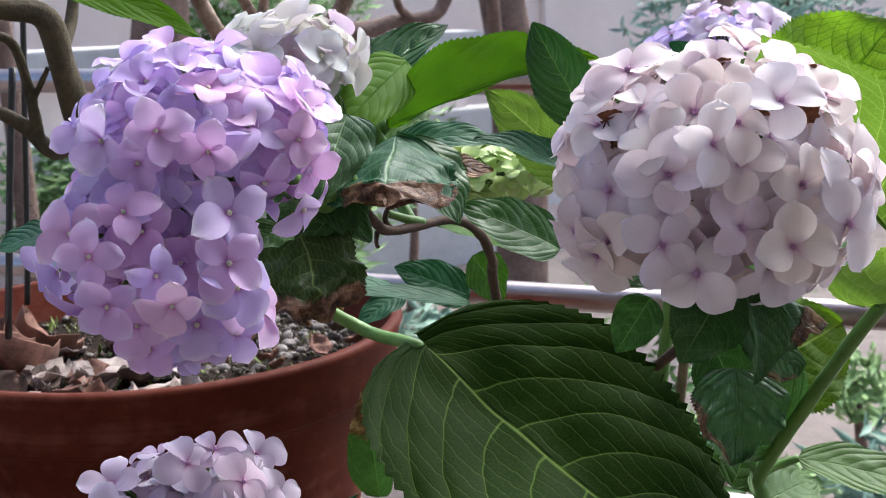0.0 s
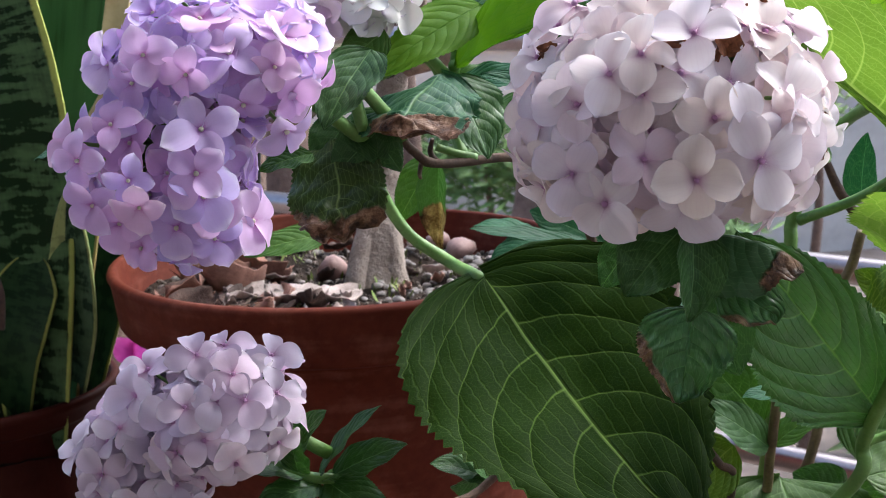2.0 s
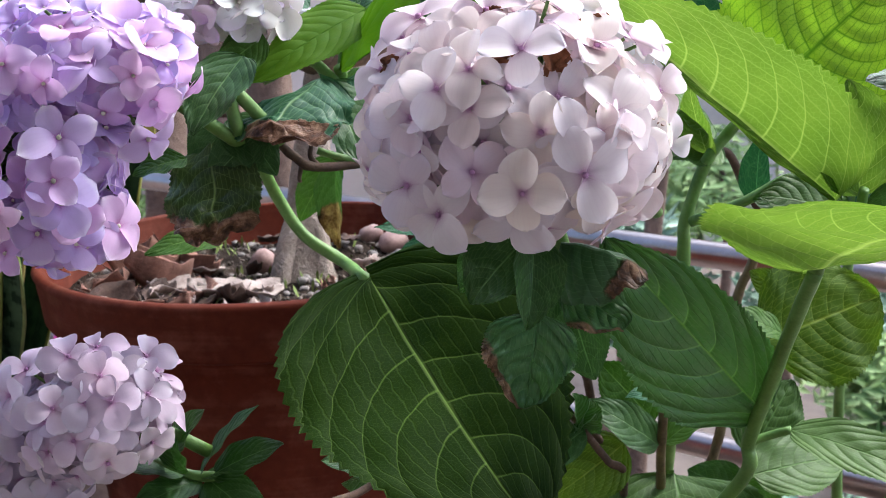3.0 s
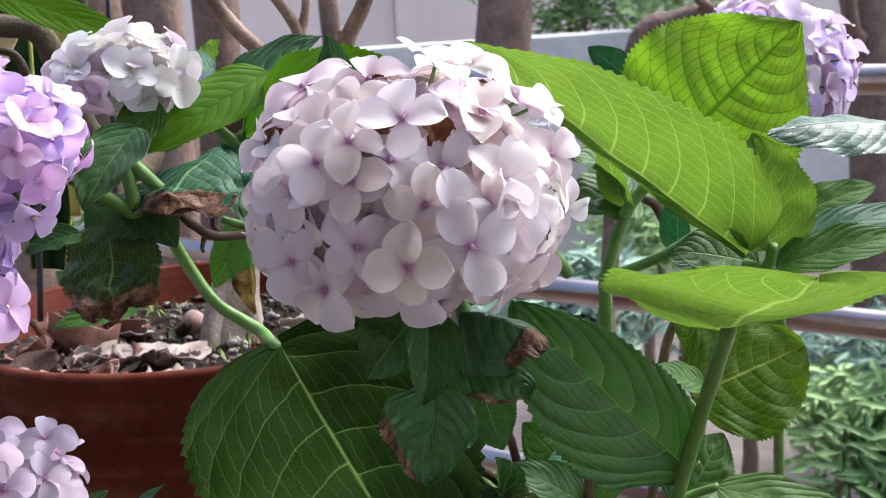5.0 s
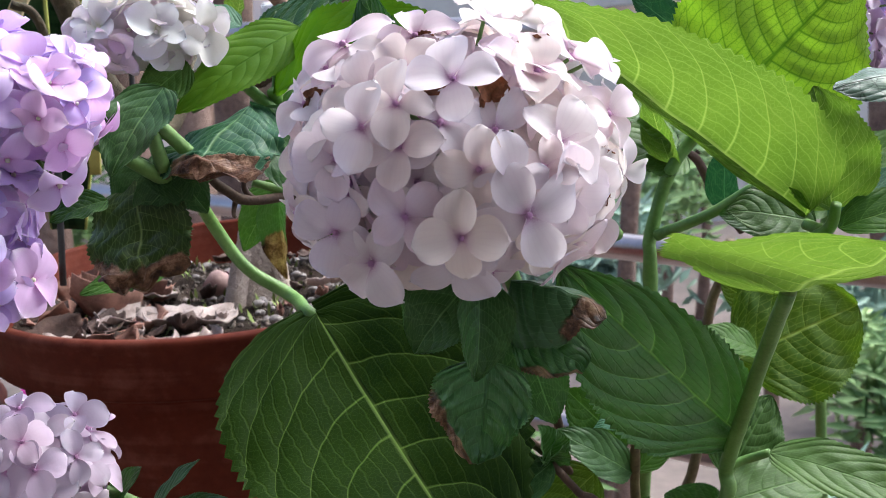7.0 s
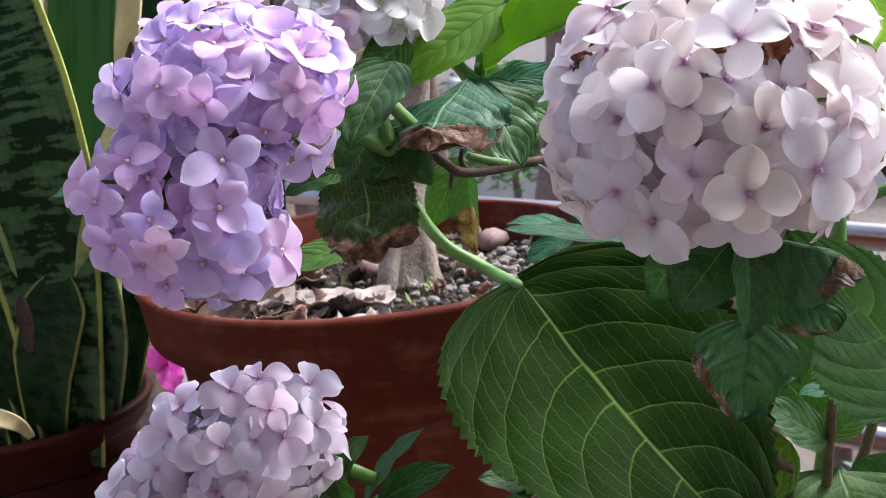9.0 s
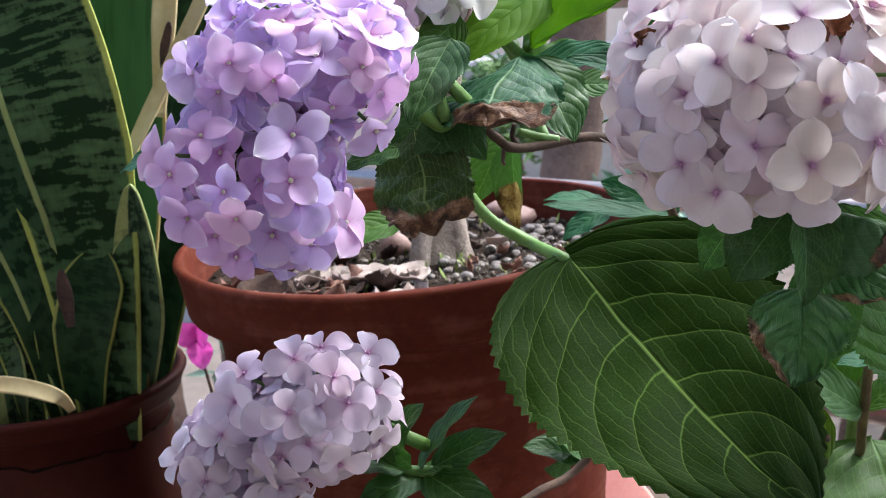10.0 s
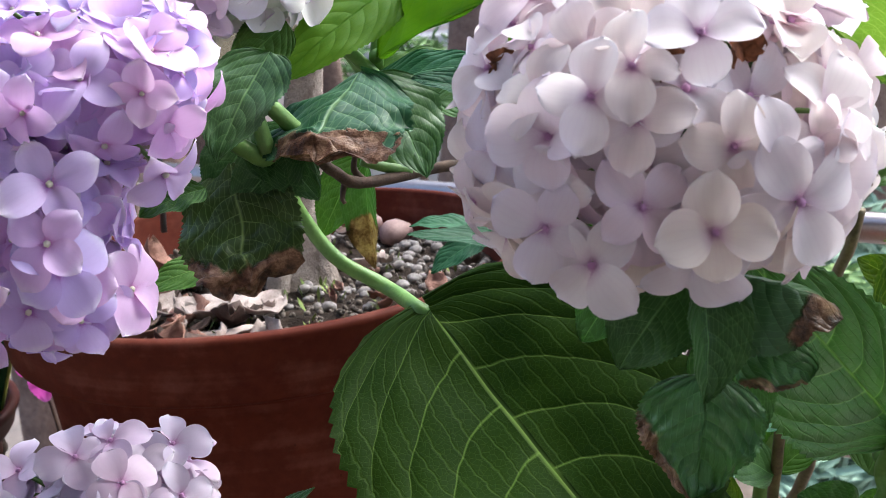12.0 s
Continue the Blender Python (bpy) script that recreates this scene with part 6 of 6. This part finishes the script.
def sword(points, width, mat, facing, tip=0.25, cup=0.18, label="", narrow=0.45):
    """Tall stiff leaf along a line of points."""
    line = spline(points, 14)
    bm = bmesh.new()
    layer = bm.loops.layers.uv.new("UVMap")
    rows, coords = [], {}
    n0 = Vector(facing).normalized()
    for i, p in enumerate(line):
        u = i / (len(line) - 1)
        d = (line[min(i + 1, len(line) - 1)] - line[max(i - 1, 0)]).normalized()
        n = (n0 - d * n0.dot(d)).normalized()
        s = d.cross(n)
        half = width * 0.5 * min(1.0, narrow + (1 - narrow) * u / 0.42) * (1.0 if u < 1 - tip else max(0.015, math.sqrt(max(0.0, (1 - u) / tip))))
        row = []
        for j in range(-6, 7):
            v = j / 6
            vert = bm.verts.new(p + s * (half * v) + n * (cup * half * v * v + 0.05 * half * noise.noise(Vector((u * 5, v, width * 90)))))
            coords[vert] = (u, v)
            row.append(vert)
        rows.append(row)
    for a, b in zip(rows, rows[1:]):
        for j in range(12):
            f = bm.faces.new((a[j], a[j + 1], b[j + 1], b[j]))
            for loop in f.loops:
                loop[layer].uv = coords[loop.vert]
    ob = part("leaf", bm, mat, snake, label)
    solid = ob.modifiers.new("thick", "SOLIDIFY")
    solid.thickness, solid.offset = 0.0022, -1
    return ob


sword([(-0.2468, 0.0400, 0.1209), (-0.2361, 0.0200, 0.2682), (-0.2330, -0.0100, 0.3905), (-0.2434, -0.0200, 0.4658), (-0.2552, -0.0300, 0.5333)], 0.092, SNAKE, (0.12, -1, 0.1), label="broad sword leaf with dark jagged cross bands")
sword([(-0.2390, 0.0700, 0.1395), (-0.2139, 0.0750, 0.3194), (-0.1965, 0.0800, 0.4468), (-0.1730, 0.0900, 0.5986)], 0.064, SNAKE_PLAIN, (-0.1, -1, 0), label="plain green sword leaf with buff dying edge")
sword([(-0.2385, 0.1200, 0.1279), (-0.2024, 0.1100, 0.2647), (-0.1689, 0.1200, 0.3973), (-0.1385, 0.1300, 0.5450)], 0.066, SNAKE_DARK, (0.15, -1, 0))
sword([(-0.2048, 0.0250, 0.3073), (-0.1976, 0.0220, 0.3411), (-0.1654, 0.0300, 0.3949), (-0.1259, 0.0300, 0.4556), (-0.0971, 0.0300, 0.5036)], 0.0105, SNAKE_DRY, (-0.2, -1, 0.1), 0.1, label="thin dry straw-coloured leaf")
sword([(-0.1764, 0.0500, 0.3681), (-0.1663, 0.0520, 0.4213), (-0.1585, 0.0550, 0.4613), (-0.1488, 0.0600, 0.5084)], 0.017, SNAKE_DRY, (0, -1, 0), 0.1, label="buff dying leaf edge with a rusty scar")
sword([(-0.1679, 0.0460, 0.3931), (-0.1653, 0.0460, 0.4136), (-0.1600, 0.0460, 0.4295), (-0.1581, 0.0460, 0.4367)], 0.006, LITTER_BROWN, (0, -1, 0), 0.5, label="rusty brown scar")
sword([(-0.2466, 0.1000, 0.1287), (-0.2144, 0.0400, 0.2113), (-0.2017, 0.0200, 0.2737), (-0.1909, -0.0050, 0.3288)], 0.043, SNAKE_FRONT, (-0.05, -1, 0.1), 0.62, narrow=0.8, label="short pointed sword leaf, half pale yellow-green")
sword([(-0.2707, 0.0400, 0.1255), (-0.2745, 0.0200, 0.2498), (-0.2799, -0.0100, 0.3344), (-0.2853, -0.0300, 0.4136), (-0.2841, -0.0400, 0.5001)], 0.044, SNAKE_SHADE, (0.2, -1, 0.1))
sword([(-0.2809, 0.0400, 0.1240), (-0.2822, 0.0200, 0.2306), (-0.3005, 0.0200, 0.2958), (-0.3043, -0.0100, 0.3732)], 0.040, SNAKE_DARK, (0.2, -1, 0.1))
sword([(-0.3053, 0.0400, 0.1286), (-0.3018, 0.0200, 0.2123), (-0.3138, 0.0200, 0.2579), (-0.3306, 0.0200, 0.3158)], 0.034, SNAKE, (0.2, -1, 0.1))
sword([(-0.3238, 0.0400, 0.1183), (-0.3144, 0.0200, 0.1908), (-0.3258, 0.0200, 0.2279), (-0.3403, 0.0200, 0.2647)], 0.034, SNAKE_FRONT, (0.2, -1, 0.1))
sword([(-0.2678, 0.0400, 0.1157), (-0.2523, 0.0200, 0.2032), (-0.2388, 0.0200, 0.2466), (-0.2269, 0.0200, 0.2804)], 0.045, SNAKE_DARK, (0.1, -1, 0.1))
sword([(-0.2509, -0.0300, 0.1734), (-0.2551, -0.0450, 0.1908), (-0.2774, -0.0500, 0.2023), (-0.3085, -0.0500, 0.2090)], 0.011, SNAKE_DRY, (0, -0.8, 0.5), 0.2, label="withered straw-coloured leaf")
sword([(-0.2500, -0.0060, 0.2293), (-0.2495, -0.0080, 0.2536), (-0.2496, -0.0080, 0.2727)], 0.010, LITTER_BROWN, (0.1, -1, 0.1), 0.4, label="cut brown leaf stump")
sword([(-0.2249, 0.1400, 0.1822), (-0.2003, 0.1500, 0.3635), (-0.1786, 0.1500, 0.4942), (-0.1684, 0.1600, 0.5788)], 0.05, SNAKE_PLAIN, (0.1, -1, 0))
sword([(-0.1443, 0.1600, 0.2818), (-0.1317, 0.1600, 0.4003), (-0.1286, 0.1600, 0.4559), (-0.1257, 0.1600, 0.4978)], 0.062, SNAKE_DARK, (0.05, -1, 0), 0.5, label="dark sword leaf with pale edge")
sword([(-0.1157, 0.1550, 0.3253), (-0.1091, 0.1550, 0.4210), (-0.1100, 0.1550, 0.4636), (-0.1129, 0.1550, 0.4972)], 0.018, SNAKE_YELLOW, (0, -1, 0), 0.4, label="yellowed sword leaf")
sword([(-0.1670, 0.1900, 0.3096), (-0.1541, 0.1900, 0.4254), (-0.1387, 0.2000, 0.4923), (-0.1284, 0.2000, 0.5585)], 0.04, SNAKE_DARK, (0.1, -1, 0))

# magenta blossom of a small plant between the pots
blossom = tagged(new("bougainvillea"), "small bougainvillea twig with magenta bracts", "bougainvillea")
q = Vector((-0.2198, 0.2400, 0.1338))
stem(blossom, [(q.x, q.y, 0.0), (q.x + 0.008, q.y, q.z * 0.5), (q.x, q.y, q.z)], 0.002, 0.0014, STEM_WOOD)
for dx, dz, turn in ((-0.016, 0.020, 0.2), (0.014, 0.012, -0.3), (0.004, -0.026, 0.5)):
    part("bract", blade(tuple(q), (q.x + dx, q.y - 0.008, q.z + dz), (turn, -1, 0.2), 0.024, 0.1, 0.2, teeth=8), PETAL_MAGENTA, blossom)

# ---- white planter with small succulents, in front of the snake plant ----
planter = tagged(new("white_planter"), "plain white glazed bowl planter with a rounded lip", "planter")
lip = Vector((-0.1446, -0.3000, 0.2202))
planter.location = (lip.x - 0.004, lip.y - 0.072, 0.0)
bm = bmesh.new()
hh = lip.z
lathe(bm, [(0.0, 0.003), (0.040, 0.003), (0.043, 0.0), (0.046, 0.004), (0.066, hh * 0.6), (0.071, hh - 0.01), (0.073, hh - 0.004), (0.0725, hh - 0.001), (0.071, hh), (0.068, hh - 0.001), (0.067, hh - 0.006), (0.060, hh * 0.6), (0.040, 0.02), (0.0, 0.02)], 96)
bmesh.ops.remove_doubles(bm, verts=bm.verts, dist=1e-5)
part("planter_wall", bm, GLAZE, planter)
soil_disc(planter, 0.063, hh - 0.03, 21)


def rosette(centre, size, count, seed, orange):
    """Plump rounded leaves in a loose rosette on a short stalk."""
    ob = tagged(new("succulent"), "small pale blue-green succulent with plump rounded leaves", "succulent")
    r = random.Random(seed)
    c = Vector(centre)
    for k in range(count):
        a, up = k * 2.4, 1.0 - k / count
        d = Vector((math.cos(a), math.sin(a) * 0.9, 0.35 + 1.0 * up)).normalized()
        bm = bmesh.new()
        bmesh.ops.create_uvsphere(bm, u_segments=16, v_segments=10, radius=1)
        s = size * r.uniform(0.8, 1.1)
        for v in bm.verts:
            w = 0.62 + 0.38 * (v.co.z * 0.5 + 0.5)
            v.co = Vector((v.co.x * 0.72 * w, v.co.y * 0.40 * w + 0.12 * v.co.z * v.co.z, v.co.z + 0.85)) * (s * 0.5)
        turn = d.to_track_quat("Z", "Y").to_matrix().to_4x4()
        bmesh.ops.transform(bm, matrix=Matrix.Translation(c) @ turn, verts=bm.verts)
        part("leaf", bm, ORANGE if k in orange else SUCCULENT, ob, "orange-flushed leaf" if k in orange else "")
    stem(ob, [(c.x, c.y, 0.0), (c.x, c.y, c.z * 0.5), tuple(c)], 0.005, 0.004, STEM_GREEN)
    return ob


rosette((-0.0052, -0.4200, 0.2347), 0.024, 9, 3, (4,))
rosette((-0.0229, -0.4300, 0.2436), 0.018, 7, 4, (0, 1))
rosette((-0.1206, -0.4000, 0.2396), 0.019, 7, 5, ())

# black plant stake behind the lilac head and a loop of dark hose by the snake plant
stake = tagged(new("plant_stake", None), "thin black metal plant stake stuck in the pot", "plant stake")
stem(stake, [(-0.0916, -0.0500, 0.2879), (-0.0815, -0.0500, 0.3906), (-0.0749, -0.0500, 0.4501)], 0.0022, 0.0022, BLACK, "rod", 0.0)
stake2 = tagged(new("plant_stake", None), "thin black metal plant stake stuck in the pot", "plant stake")
stem(stake2, [(-0.0789, 0.1200, 0.2690), (-0.0741, 0.1200, 0.3268), (-0.0612, 0.1200, 0.5141)], 0.0022, 0.0022, BLACK, "rod", 0.0)
